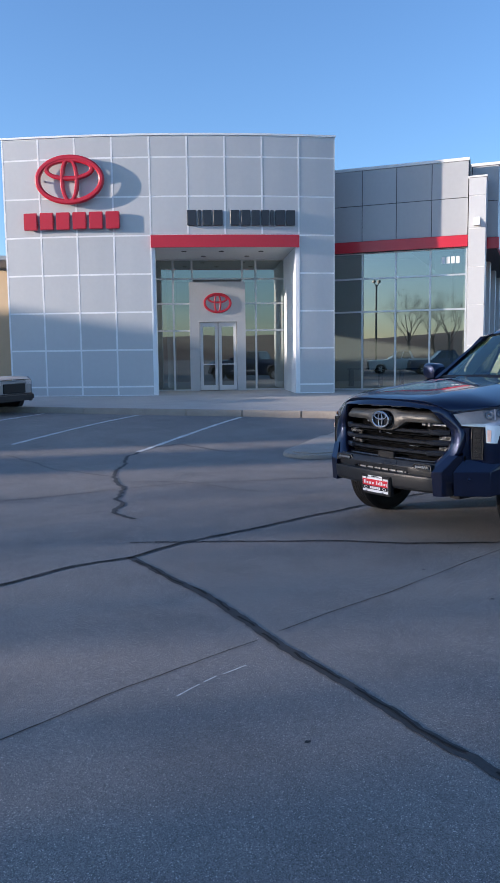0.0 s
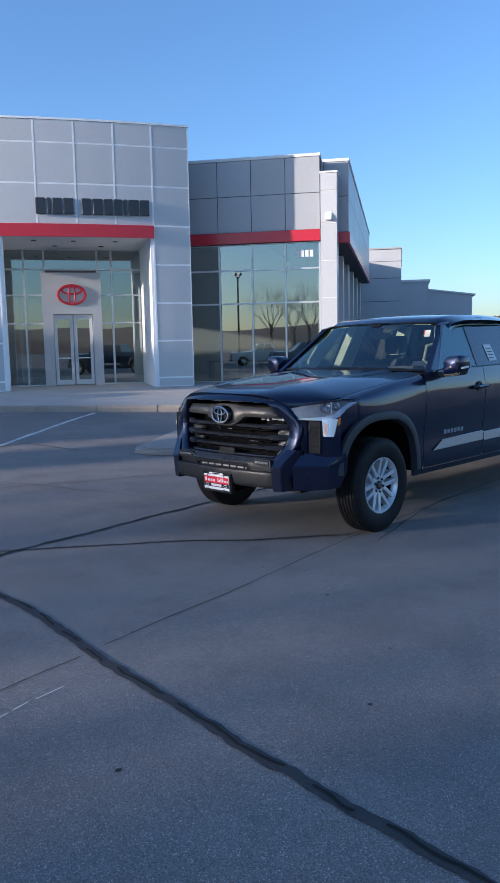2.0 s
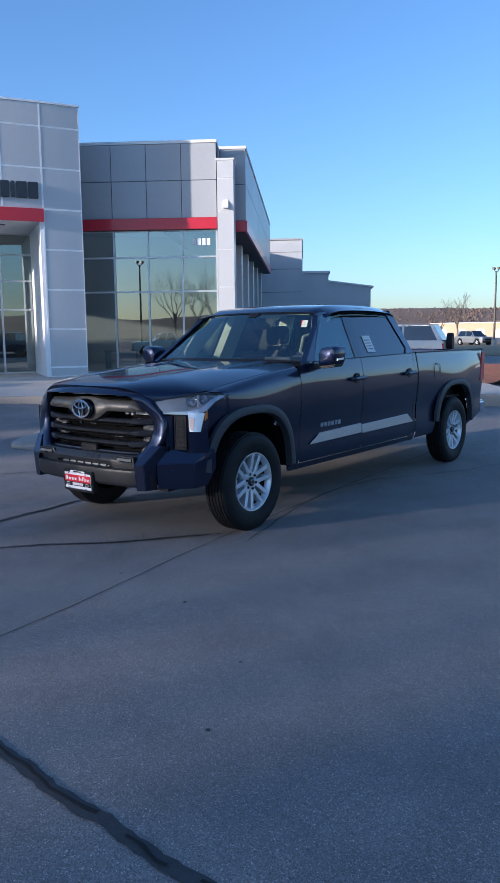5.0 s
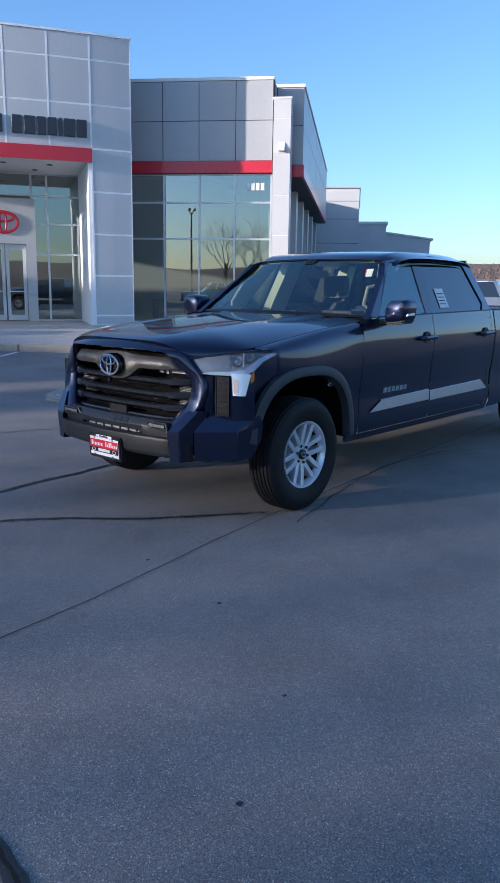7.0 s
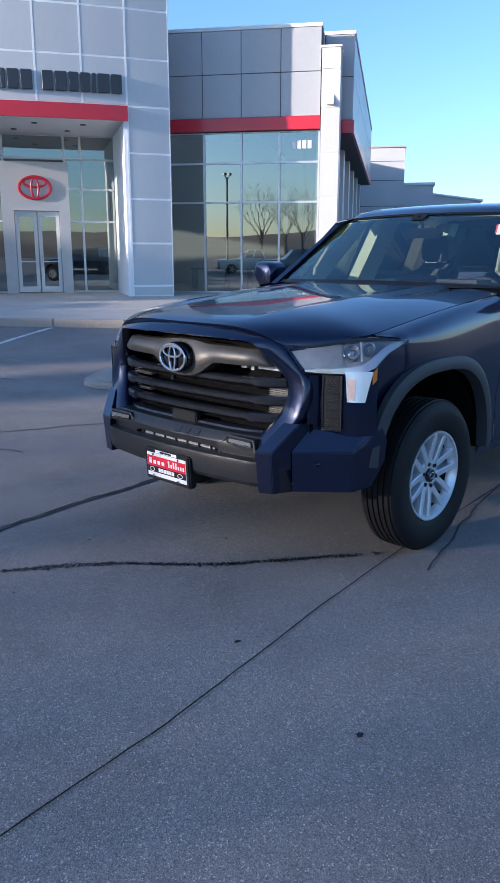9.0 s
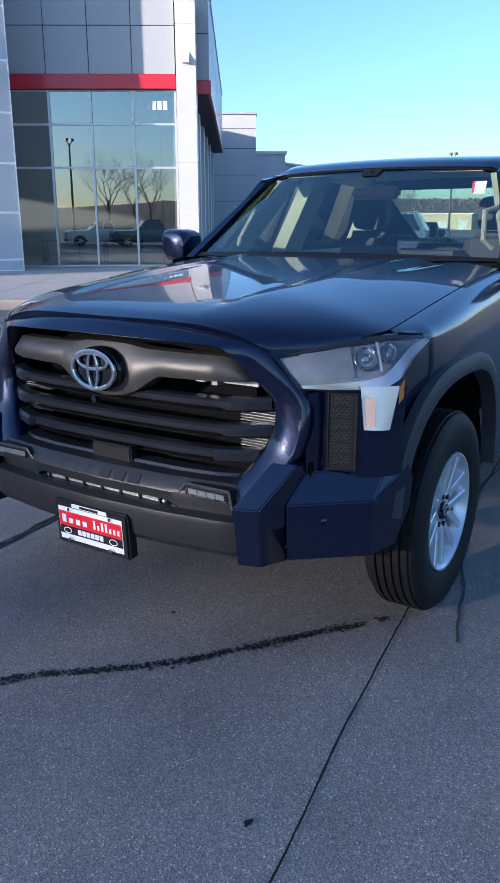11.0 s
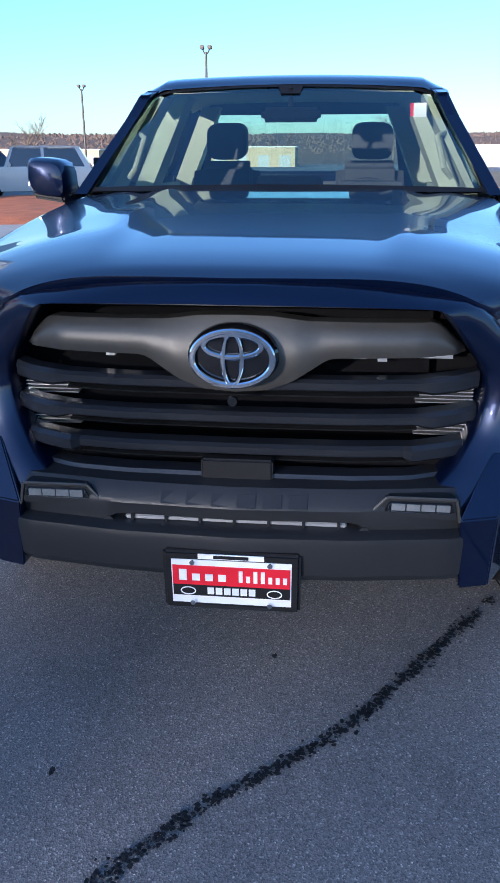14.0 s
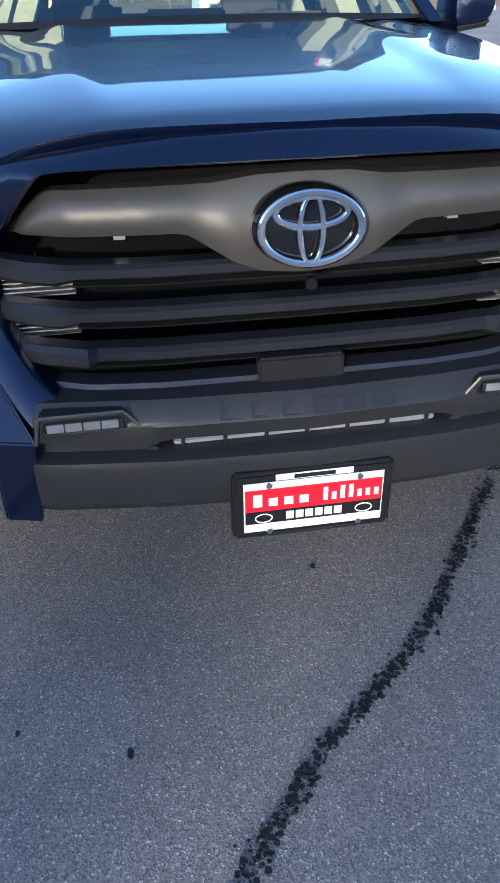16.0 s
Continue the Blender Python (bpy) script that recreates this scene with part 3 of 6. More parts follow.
def entrance_glass():
    root = tagged(new("window_1"), "aluminium-framed entrance glazing with double doors", "window", kind="structure")
    o = ja + IN_N * 3.3
    xs = [0.0, 1.20, 1.72, 3.63, 4.35, 5.10, 6.6, 8.2]
    zs = [0.33, 2.60, 3.62, 4.55, 5.27]

    def at(u, v, z):
        p = o + IN_T * u + IN_N * v
        return (p.x, p.y, z)

    def bar(name, u0, u1, v0, v1, z0, z1, mat, par):
        return part(name, prism_bm([at(u0, v0, z0), at(u1, v0, z0), at(u1, v1, z0), at(u0, v1, z0)], (0, 0, z1 - z0)), mat, par)

    for u in xs:
        bar("mullion", u - 0.035, u + 0.035, -0.06, 0.06, 0.31, 5.27, "alu", root)
    for z in zs:
        for u0, u1 in zip(xs, xs[1:]):
            if (u0, u1) == (1.72, 3.63) and z < 4.0:
                continue
            bar("transom", u0 + 0.035, u1 - 0.035, -0.05, 0.05, z - 0.03, z + 0.03, "alu", root)
    for u0, u1 in zip(xs, xs[1:]):
        for z0, z1 in zip(zs, zs[1:]):
            if (u0, u1) == (1.72, 3.63) and z1 < 4.6:
                continue
            g = quad("pane", [at(u0 + 0.03, 0, z0 + 0.03), at(u1 - 0.03, 0, z0 + 0.03), at(u1 - 0.03, 0, z1 - 0.03), at(u0 + 0.03, 0, z1 - 0.03)], "shop_glass", root)
            g.visible_shadow = False
    # white door surround and the two leaves
    bar("surround", 1.63, 1.96, -0.35, 0.1, 0.31, 4.42, "soffit", root)
    bar("surround", 3.38, 3.75, -0.35, 0.1, 0.31, 4.42, "soffit", root)
    bar("surround", 1.96, 3.38, -0.35, 0.1, 2.92, 4.42, "soffit", root)
    for u0 in (1.98, 2.69):
        leaf = bar("door_leaf", u0, u0 + 0.67, -0.20, -0.195, 0.36, 0.37, "alu", root)
        for a, b, z0, z1 in ((0, 0.11, 0.34, 2.90), (0.56, 0.67, 0.34, 2.90), (0.11, 0.56, 0.34, 0.52), (0.11, 0.56, 2.74, 2.90), (0.11, 0.56, 1.30, 1.34)):
            st = bar("stile", u0 + a, u0 + b, -0.24, -0.19, z0, z1, "white_paint", leaf)
        g = quad("pane", [at(u0 + 0.1, -0.21, 0.5), at(u0 + 0.57, -0.21, 0.5), at(u0 + 0.57, -0.21, 2.75), at(u0 + 0.1, -0.21, 2.75)], "shop_glass", leaf)
        g.visible_shadow = False
        hx = u0 + (0.60 if u0 < 2.2 else 0.06)
        bar("handle", hx - 0.015, hx + 0.015, -0.30, -0.27, 1.15, 1.55, "alu", leaf)
    c = o + IN_T * 2.68 - IN_N * 0.355
    badge = empty("door_badge", Matrix.Identity(4), "red oval ring emblem above the entrance doors", "sign")
    three_ovals("ring", (c.x, c.y, 3.62), (-IN_T.x, -IN_T.y, 0), (0, 0, 1), 0.53, 0.38, 0.085, 0.05, "red_sign", badge)


entrance_glass()


def showroom_inside():
    """What shows through the glass: floor, ceiling, back wall, a counter and columns."""
    o = ja + IN_N * 3.4 - IN_T * 5.0
    c = [o, o + IN_T * 17, o + IN_T * 17 + IN_N * 9, o + IN_N * 9]
    tagged(part("floor", prism_bm([(p.x, p.y, 0.2) for p in c], (0, 0, 0.115)), "inside_floor"), "grey polished showroom floor", "floor", kind="structure")
    tagged(part("ceiling", prism_bm([(p.x, p.y, 5.3) for p in c], (0, 0, 0.15)), "soffit"), "pale showroom ceiling", "ceiling", kind="structure")
    tagged(upright("wall_back", c[3], c[2], 0.2, 5.4, 0.2, "inside"), "plain showroom back wall", "wall", kind="structure")
    for u in (3.0, 9.5):
        p = o + IN_T * u + IN_N * 3
        b = bmesh.new()
        tube(b, [(p.x, p.y, 0.31), (p.x, p.y, 5.3)], 0.2, 16)
        tagged(part("column", b, "white_paint", smooth=True), "round white showroom column", "column")
    for u, w in ((6.6, 1.8), (11.0, 2.4)):
        p = o + IN_T * u + IN_N * 4.5
        q = p + IN_T * w
        tagged(upright("reception_desk", p, q, 0.31, 1.4, 0.7, "inside", bevel=0.02), "pale reception desk in the showroom", "desk")


showroom_inside()

# ---- wing with the tall window ----
W0 = Vector((22.25, 17.78))


def wing_xy(left, back=0.0):
    return W0 - D2 * left + A2 * back


def wing_box(name, l0, l1, z0, z1, b0, b1, mat, parent, bevel=0.0, label=""):
    p = [wing_xy(l0, b0), wing_xy(l1, b0), wing_xy(l1, b1), wing_xy(l0, b1)]
    return part(name, prism_bm([(q.x, q.y, z0) for q in p], (0, 0, z1 - z0), bevel), mat, parent, label)


wall_wing = tagged(new("wall_wing"), "wing wall of grey panels with dark joints", "wall", kind="structure")
wing_box("backing", 0.0, 8.0, 5.3, 8.28, 0.03, 0.4, "dark_joint", wall_wing)
wing_box("coping", -0.02, 8.0, 8.22, 8.32, -0.03, 0.45, "white_paint", wall_wing)
for i in range(6):
    for z0, z1 in ((5.71, 6.98), (6.98, 8.22)):
        wing_box("panel", i * 1.24 + 0.012, i * 1.24 + 1.228, z0 + 0.012, z1 - 0.012, 0.0, 0.029, "panel_grey", wall_wing)
tagged(wing_box("wing_band", -0.01, 7.5, 5.32, 5.70, -0.09, 0.02, "red_band", None), "red metal band over the tall window", "band", kind="structure")
win2 = tagged(new("window_2"), "tall aluminium-framed showroom window", "window", kind="structure")
WX, WZ = [0.03, 1.27, 2.5, 3.72, 4.95, 6.2], [0.33, 3.18, 4.38, 5.30]
for l in WX:
    wing_box("mullion", l - 0.03, l + 0.03, 0.31, 5.31, 0.08, 0.2, "alu", win2)
for z in WZ:
    for l0, l1 in zip(WX, WX[1:]):
        wing_box("transom", l0 + 0.03, l1 - 0.03, z - 0.03, z + 0.03, 0.09, 0.19, "alu", win2)
for l0, l1 in zip(WX, WX[1:]):
    for z0, z1 in zip(WZ, WZ[1:]):
        a, b = wing_xy(l0 + 0.03, 0.14), wing_xy(l1 - 0.03, 0.14)
        g = quad("pane", [(a.x, a.y, z0 + 0.03), (b.x, b.y, z0 + 0.03), (b.x, b.y, z1 - 0.03), (a.x, a.y, z1 - 0.03)], "shop_glass", win2)
        g.visible_shadow = False
bars = tagged(new("window_marking"), "row of four small pale bars on the glass", "sign")
for i in range(4):
    wing_box("bar", 0.27 + i * 0.165, 0.39 + i * 0.165, 4.78, 5.02, 0.125, 0.13, "white_paint", bars)
# inside the wing
tagged(wing_box("wing_floor", 0.0, 8.0, 0.2, 0.312, 0.25, 9.0, "inside_floor", None), "showroom floor behind the tall window", "floor", kind="structure")
tagged(wing_box("wing_ceiling", 0.0, 8.0, 5.35, 5.5, 0.4, 9.0, "soffit", None), "showroom ceiling behind the tall window", "ceiling", kind="structure")
tagged(wing_box("wall_wing_back", 0.0, 8.0, 0.2, 8.2, 9.0, 9.2, "inside", None), "plain back wall of the wing", "wall", kind="structure")
tagged(wing_box("wall_wing_side", -0.02, 0.15, 0.2, 8.2, 0.45, 9.2, "inside", None), "side wall of the wing", "wall", kind="structure")
tagged(wing_box("wing_roof", 0.0, 8.0, 8.0, 8.15, 0.4, 9.2, "roof", None), "flat roof of the wing", "roof", kind="structure")
for l in (1.5, 3.6):
    d = tagged(new("office_desk"), "dark office desk behind the window", "desk")
    wing_box("desktop", l, l + 1.4, 1.0, 1.05, 3.0, 3.8, "cabin", d)
    for dl in (0.05, 1.29):
        wing_box("side_panel", l + dl, l + dl + 0.06, 0.312, 1.0, 3.05, 3.75, "cabin", d)

# pilaster with a wall lamp, then the long fascia running back
pil = tagged(new("wall_pilaster"), "pale panelled pilaster at the wing corner", "pilaster", kind="structure")
for z0, z1 in zip([0.31, 1.9, 3.3, 4.6, 5.9, 7.0], [1.9, 3.3, 4.6, 5.9, 7.0, 7.6]):
    wing_box("panel", -0.60, -0.03, z0 + 0.01, z1 - 0.01, -0.12, 0.6, "panel", pil)
wing_box("core", -0.58, -0.05, 0.31, 7.58, -0.10, 0.58, "panel_joint", pil)
wing_box("coping", -0.63, 0.0, 7.6, 7.66, -0.15, 0.62, "white_paint", pil)
lamp = tagged(new("wall_lamp"), "small white wedge wall lamp on the pilaster", "lamp")
p = [wing_xy(-0.22, -0.12), wing_xy(-0.42, -0.12), wing_xy(-0.42, -0.30), wing_xy(-0.22, -0.30)]
bm = bmesh.new()
lo, hi = [bm.verts.new((q.x, q.y, 5.98)) for q in p], [bm.verts.new((q.x, q.y, 6.28)) for q in (p[0], p[1])]
bm.faces.new(lo), bm.faces.new((lo[0], lo[1], hi[1], hi[0])), bm.faces.new((lo[2], lo[3], hi[0], hi[1]))
bm.faces.new((lo[1], lo[2], hi[1])), bm.faces.new((lo[3], lo[0], hi[0]))
part("housing", bm, "white_paint", lamp)

P2 = Vector((23.57, 17.52))


def side_xy(a, b):
    return P2 + A2 * a + D2 * b


def side_box(name, a0, a1, b0, b1, z0, z1, mat, parent=None, bevel=0.0, label=""):
    p = [side_xy(a0, b0), side_xy(a1, b0), side_xy(a1, b1), side_xy(a0, b1)]
    return part(name, prism_bm([(q.x, q.y, z0) for q in p], (0, 0, z1 - z0), bevel), mat, parent, label)


fascia = tagged(new("wall_fascia"), "long grey panelled fascia on columns", "wall", kind="structure")
side_box("backing", 0.03, 19.3, -3.0, -0.03, 5.3, 8.2, "dark_joint", fascia)
side_box("coping", -0.03, 19.35, -3.0, 0.03, 8.2, 8.3, "white_paint", fascia)
for i in range(5):
    for z0, z1 in ((5.71, 6.98), (6.98, 8.2)):
        side_box("panel", i * 3.86 + 0.02, i * 3.86 + 3.84, -0.03, 0.0, z0 + 0.012, z1 - 0.012, "panel_grey", fascia)
for z0, z1 in ((5.71, 6.98), (6.98, 8.2)):
    side_box("panel", 0.0, 0.03, -0.9, -0.01, z0 + 0.012, z1 - 0.012, "panel_grey", fascia)
side_box("band", -0.06, 19.3, -0.9, 0.05, 5.32, 5.70, "red_band", fascia)
for i in range(6):
    side_box("pilaster", i * 3.6 + 0.35, i * 3.6 + 1.15, -1.5, -0.5, 0.31, 5.3, "panel", fascia)
side_box("recessed_wall", 0.3, 22.0, -2.2, -1.6, 0.31, 5.3, "panel_grey", fascia)
wall_far = tagged(new("wall_far"), "pale service building walls stepping down", "wall", kind="structure")
side_box("block", 23.5, 36, -8, 1.93, 0.1, 7.8, "stucco", wall_far)
for z in (1.4, 2.9, 4.4, 5.9, 7.0):
    side_box("joint", 23.49, 23.51, -3, 1.94, z, z + 0.03, "dark_joint", wall_far)
side_box("coping", 23.4, 36, -8, 1.98, 7.8, 7.9, "panel_grey", wall_far)
side_box("block", 24.0, 40, -8, 3.7, 0.1, 5.65, "stucco", wall_far)
side_box("roof_edge", 23.9, 40, -8, 3.8, 5.65, 5.8, "white_paint", wall_far)
rows = [[(*side_xy(a, 3.7), 0.1), (*side_xy(a, 3.7), 5.15), (*side_xy(a, 6.6), 4.75), (*side_xy(a, 6.6), 0.1)] for a in (25.0, 42.0)]
bm = loft_bm(rows, True)
bm.faces.new(list(bm.verts)[:4])
part("block", bm, "stucco", wall_far)
rows = [[(*side_xy(a, 3.7), 5.15), (*side_xy(a, 3.7), 5.25), (*side_xy(a, 6.8), 4.83), (*side_xy(a, 6.8), 4.73)] for a in (24.9, 42.0)]
bm = loft_bm(rows, True)
bm.faces.new(list(bm.verts)[:4])
part("roof_edge", bm, "white_paint", wall_far)
side_box("vent", 24.9, 25.0, 4.9, 5.4, 2.55, 3.1, "dark_joint", wall_far)
sign_door = tagged(new("door_1"), "pale service door with an unreadable notice", "door", kind="structure")
side_box("leaf", 23.44, 23.50, -0.1, 1.1, 0.15, 2.7, "stucco", sign_door)
for k, (b0, b1) in enumerate(((0.35, 0.75), (0.3, 0.8))):
    side_box("bar", 23.42, 23.44, b0, b1, 2.05 - 0.22 * k, 2.17 - 0.22 * k, "sign_dark", sign_door)
# unseen bulk added behind the showroom to keep sun off the service walls
shade_hall = side_box("wall_shade_hall", 9.4, 23.0, -26, -3.2, 0.2, 7.6, "stucco")
tagged(shade_hall, "plain unseen hall block added to shade the far walls", "wall", kind="structure")
# plain flank that closes the building beyond the curved front
lf = front(11.25, 0.3)
tagged(upright("wall_left", lf + IN_N * 4.6, lf + IN_N * 9 + IN_T * 12, 0.2, 5.2, 0.3, "tan_wall"), "sunlit tan wall beyond the curved front", "wall", kind="structure")


# ---- lettering and badge on the front ----
def front_sign():
    c = front(8.88, -0.15)
    h = radians(HEAD0 - BEND * 8.88)
    u = (-math.cos(h), -math.sin(h), 0)
    badge = empty("facade_badge", Matrix.Identity(4), "large red oval ring emblem standing off the panels", "sign")
    three_ovals("ring", (c.x, c.y, 7.50), u, (0, 0, 1), 1.17, 0.80, 0.17, 0.12, "red_sign", badge)
    for k in (-0.9, 0.9):
        a, b = front(8.88 + k, -0.14), front(8.88 + k, 0.0)
        bm = bmesh.new()
        tube(bm, [(a.x, a.y, 7.5), (b.x, b.y, 7.5)], 0.03)
        part("standoff", bm, "alu", badge)
    word = empty("facade_lettering", Matrix.Identity(4), "six red raised letter blocks below the emblem", "sign")
    for k in range(6):
        s1 = 10.52 - k * 0.56
        a, b, d, e = front(s1, -0.18), front(s1 - 0.46, -0.18), front(s1 - 0.46, -0.08), front(s1, -0.08)
        part("letter_block", prism_bm([(p.x, p.y, 5.90) for p in (a, b, d, e)], (0, 0, 0.56), 0.02), "red_sign", word)
        q, r = front(s1 - 0.2, -0.09), front(s1 - 0.2, 0.0)
        bm = bmesh.new()
        tube(bm, [(q.x, q.y, 6.15), (r.x, r.y, 6.15)], 0.02)
        part("standoff", bm, "alu", word)
    name = empty("dealer_lettering", Matrix.Identity(4), "dark grey raised letter blocks over the entrance", "sign")
    s = 5.02
    for k, w in enumerate((0.30, 0.11, 0.30, 0.31, None, 0.30, 0.32, 0.26, 0.26, 0.11, 0.32, 0.29)):
        if w is None:
            s -= 0.20
            continue
        a, b, d, e = front(s, -0.10), front(s - w, -0.10), front(s - w, 0.0), front(s, 0.0)
        part("letter_block", prism_bm([(p.x, p.y, 5.98) for p in (a, b, d, e)], (0, 0, 0.50), 0.012), "sign_dark", name)
        s -= w + 0.055


front_sign()


# ---- distance ----
def bare_tree(at, height, seed, label="bare winter tree with fine grey-brown twigs", thick=1.0, levels=4):
    rnd = random.Random(seed)
    t = empty("bare_tree", pose(at[0], at[1], ground_z(*at)), label, "tree")
    bt, bc = bmesh.new(), bmesh.new()
    tube(bt, [(0, 0, -0.1), (0.05, 0, height * 0.2), (0.0, 0.08, height * 0.38)], [height * 0.022, height * 0.017, height * 0.013], 7)

    def grow(bm, p, d, length, r, level):
        mid = p + d * length * 0.5 + Vector((rnd.uniform(-1, 1), rnd.uniform(-1, 1), rnd.uniform(-0.3, 0.6))) * length * 0.08
        end = p + d * length
        tube(bm, [p, mid, end], [r, r * 0.8, r * 0.5], 3 if level > 1 else 5)
        if level >= levels:
            return
        for _ in range(3 if level else 4):
            nd = (d + Vector((rnd.uniform(-1, 1), rnd.uniform(-1, 1), rnd.uniform(-0.25, 0.7))) * 0.75).normalized()
            grow(bm, p + d * length * rnd.uniform(0.55, 1.0), nd, length * rnd.uniform(0.55, 0.75), r * 0.5, level + 1)

    for k in range(6):
        a = k * 1.05 + rnd.uniform(-0.3, 0.3)
        d = Vector((math.cos(a) * 0.55, math.sin(a) * 0.55, 1)).normalized()
        grow(bc, Vector((0, 0, height * rnd.uniform(0.2, 0.36))), d, height * 0.28, height * 0.009 * thick, 1)
    part("trunk", bt, "bark", t, smooth=True)
    part("crown", bc, "bark", t)
    return t


def hills():
    """A long low ridge of leafless woods all round the lot."""
    bm = bmesh.new()
    rings = []
    n = 220
    for r, f in ((300, 0.0), (340, 0.35), (390, 0.75), (450, 1.0), (560, 1.0), (700, 0.8)):
        row = []
        for k in range(n):
            a = 2 * math.pi * k / n
            h = 15 + 6 * noise.noise((math.cos(a) * 2.2, math.sin(a) * 2.2, 1.0)) + 1.6 * noise.noise((math.cos(a) * 40, math.sin(a) * 40, r * 0.01))
            row.append((math.cos(a) * r, math.sin(a) * r, 0.1 + max(0.0, h * f)))
        rings.append(row)
    loft(bm, rings, True)
    tagged(part("wooded_hills", bm, "wood_hill", smooth=True), "low brown hills of leafless winter woods", "hills", kind="backdrop")
    rnd = random.Random(4)
    bt = bmesh.new()
    for _ in range(9000):
        a = rnd.uniform(-0.6, 1.2)
        r = rnd.uniform(330, 470)
        h = rnd.uniform(0.5, 1.5)
        z = 15 + 6 * noise.noise((math.cos(a) * 2.2, math.sin(a) * 2.2, 1.0))
        z *= table(r, [(300, 0), (340, 0.35), (390, 0.75), (450, 1.0)])
        x, y = math.cos(a) * r, math.sin(a) * r
        top = [bt.verts.new((x + math.cos(1.571 * i + z) * h * rnd.uniform(0.8, 1.7), y + math.sin(1.571 * i + z) * h * rnd.uniform(0.8, 1.7), z - 0.8)) for i in range(4)]
        foot = bt.verts.new((x, y, z + h * rnd.uniform(0.6, 1)))
        for i in range(4):
            bt.faces.new((foot, top[i], top[(i + 1) % 4]))
    tagged(part("far_trees", bt, "far_twigs"), "far leafless trees on the hillside", "trees", kind="stuff")


hills()


def light_pole(x, y, height, label="tall bronze lot light pole with two lamp heads"):
    t = empty("light_pole", pose(x, y, ground_z(x, y)), label, "light pole", "lot light poles")
    b = bmesh.new()
    tube(b, [(0, 0, 0), (0, 0, height)], [0.12, 0.08], 10)
    part("pole", b, "pole", t, smooth=True)
    b = bmesh.new()
    tube(b, [(0, 0, 0), (0, 0, 0.7)], 0.28, 14)
    part("footing", b, "concrete", t, smooth=True)
    for s in (-1, 1):
        b = bmesh.new()
        tube(b, [(0, 0, height - 0.2), (0.05, s * 0.16, height), (0.05, s * 0.24, height + 0.2)], 0.04, 6)
        part("arm", b, "pole", t)
        part("lamp_head", box_bm(-0.25, 0.25, s * 0.26 - 0.13, s * 0.26 + 0.13, height + 0.16, height + 0.40, 0.04), "pole", t)


light_pole(59.7, 13.6, 8.2)
light_pole(81.5, 29.2, 7.8)
light_pole(-25, 2, 8.5)
light_pole(2, -24, 8.5)
for k, (x, y, h) in enumerate([(95, 60, 9), (110, 45, 8), (120, 30, 7), (100, -2, 8), (88, 38, 6), (-60, -5, 9), (130, 20, 8)]):
    bare_tree((x, y), h, 50 + k)
for k, (x, y, h) in enumerate([(-48, -12, 12.0), (-51, -17, 10.5), (-58, -23, 12.0)]):
    bare_tree((x, y), h, 70 + k, "bushy bare tree across the lot", 0.6, 5)


def far_shed(x0, x1, y0, y1, h, mat, label):
    t = empty("warehouse", pose(x0, y0, ground_z(x0, y0)), label, "building")
    part("wall", box_bm(0, x1 - x0, 0, y1 - y0, 0, h), mat, t)
    part("roof", box_bm(-0.4, x1 - x0 + 0.4, -0.4, y1 - y0 + 0.4, h, h + 0.25), "white_paint", t)
    n = max(2, int((y1 - y0) / 5))
    for k in range(n):
        d = part("door", box_bm(-0.08, 0.0, 1.0 + k * (y1 - y0) / n, 1.0 + k * (y1 - y0) / n + 2.6, 0, h * 0.6), "panel_grey", t)


far_shed(215, 230, 97, 110, 3.8, "white_paint", "far white shed with dark doors")
far_shed(210, 225, 66, 94, 4.0, "tan_wall", "far tan warehouse with a low roof")
far_shed(190, 205, 14, 44, 4.2, "tan_wall", "far pale warehouse beyond the lot")
far_shed(180, 196, -40, -14, 4.2, "white_paint", "far low white building")


def planting_bed():
    bm = bmesh.new()
    rows = []
    for i in range(41):
        s = i / 40
        row = []
        for j in range(9):
            w = j / 8
            a, b = Vector((17.4, 11.4)).lerp(Vector((30.0, 17.8)), s), Vector((19.5, 7.2)).lerp(Vector((33, 9.0)), s)
            p = a.lerp(b, w)
            edge = min(s, 1 - s, w, 1 - w) * 6
            row.append((p.x, p.y, 0.29 + 0.14 * smooth_step(edge) + 0.05 * noise.noise((p.x * 1.5, p.y * 1.5, 0))))
        rows.append(row)
    loft(bm, rows)
    tagged(part("planting_bed", bm, "mulch", smooth=True), "raised bed of red-brown mulch, sunlit", "planting bed", kind="structure")


planting_bed()
verge = prism_bm([(45, -10, 0.10), (105, -40, 0.10), (110, 80, 0.10), (62, 60, 0.10), (50, 25, 0.10)], (0, 0, 0.09))
tagged(part("verge", verge, "dry_grass"), "strip of dry winter grass beyond the lot", "grass", kind="structure")


# ---- unseen blocks added behind the camera, whose long shadow covers the lot ----
SW, CW = Vector((0.910, -0.415)), Vector((0.415, 0.910))  # the way the light runs, and across it


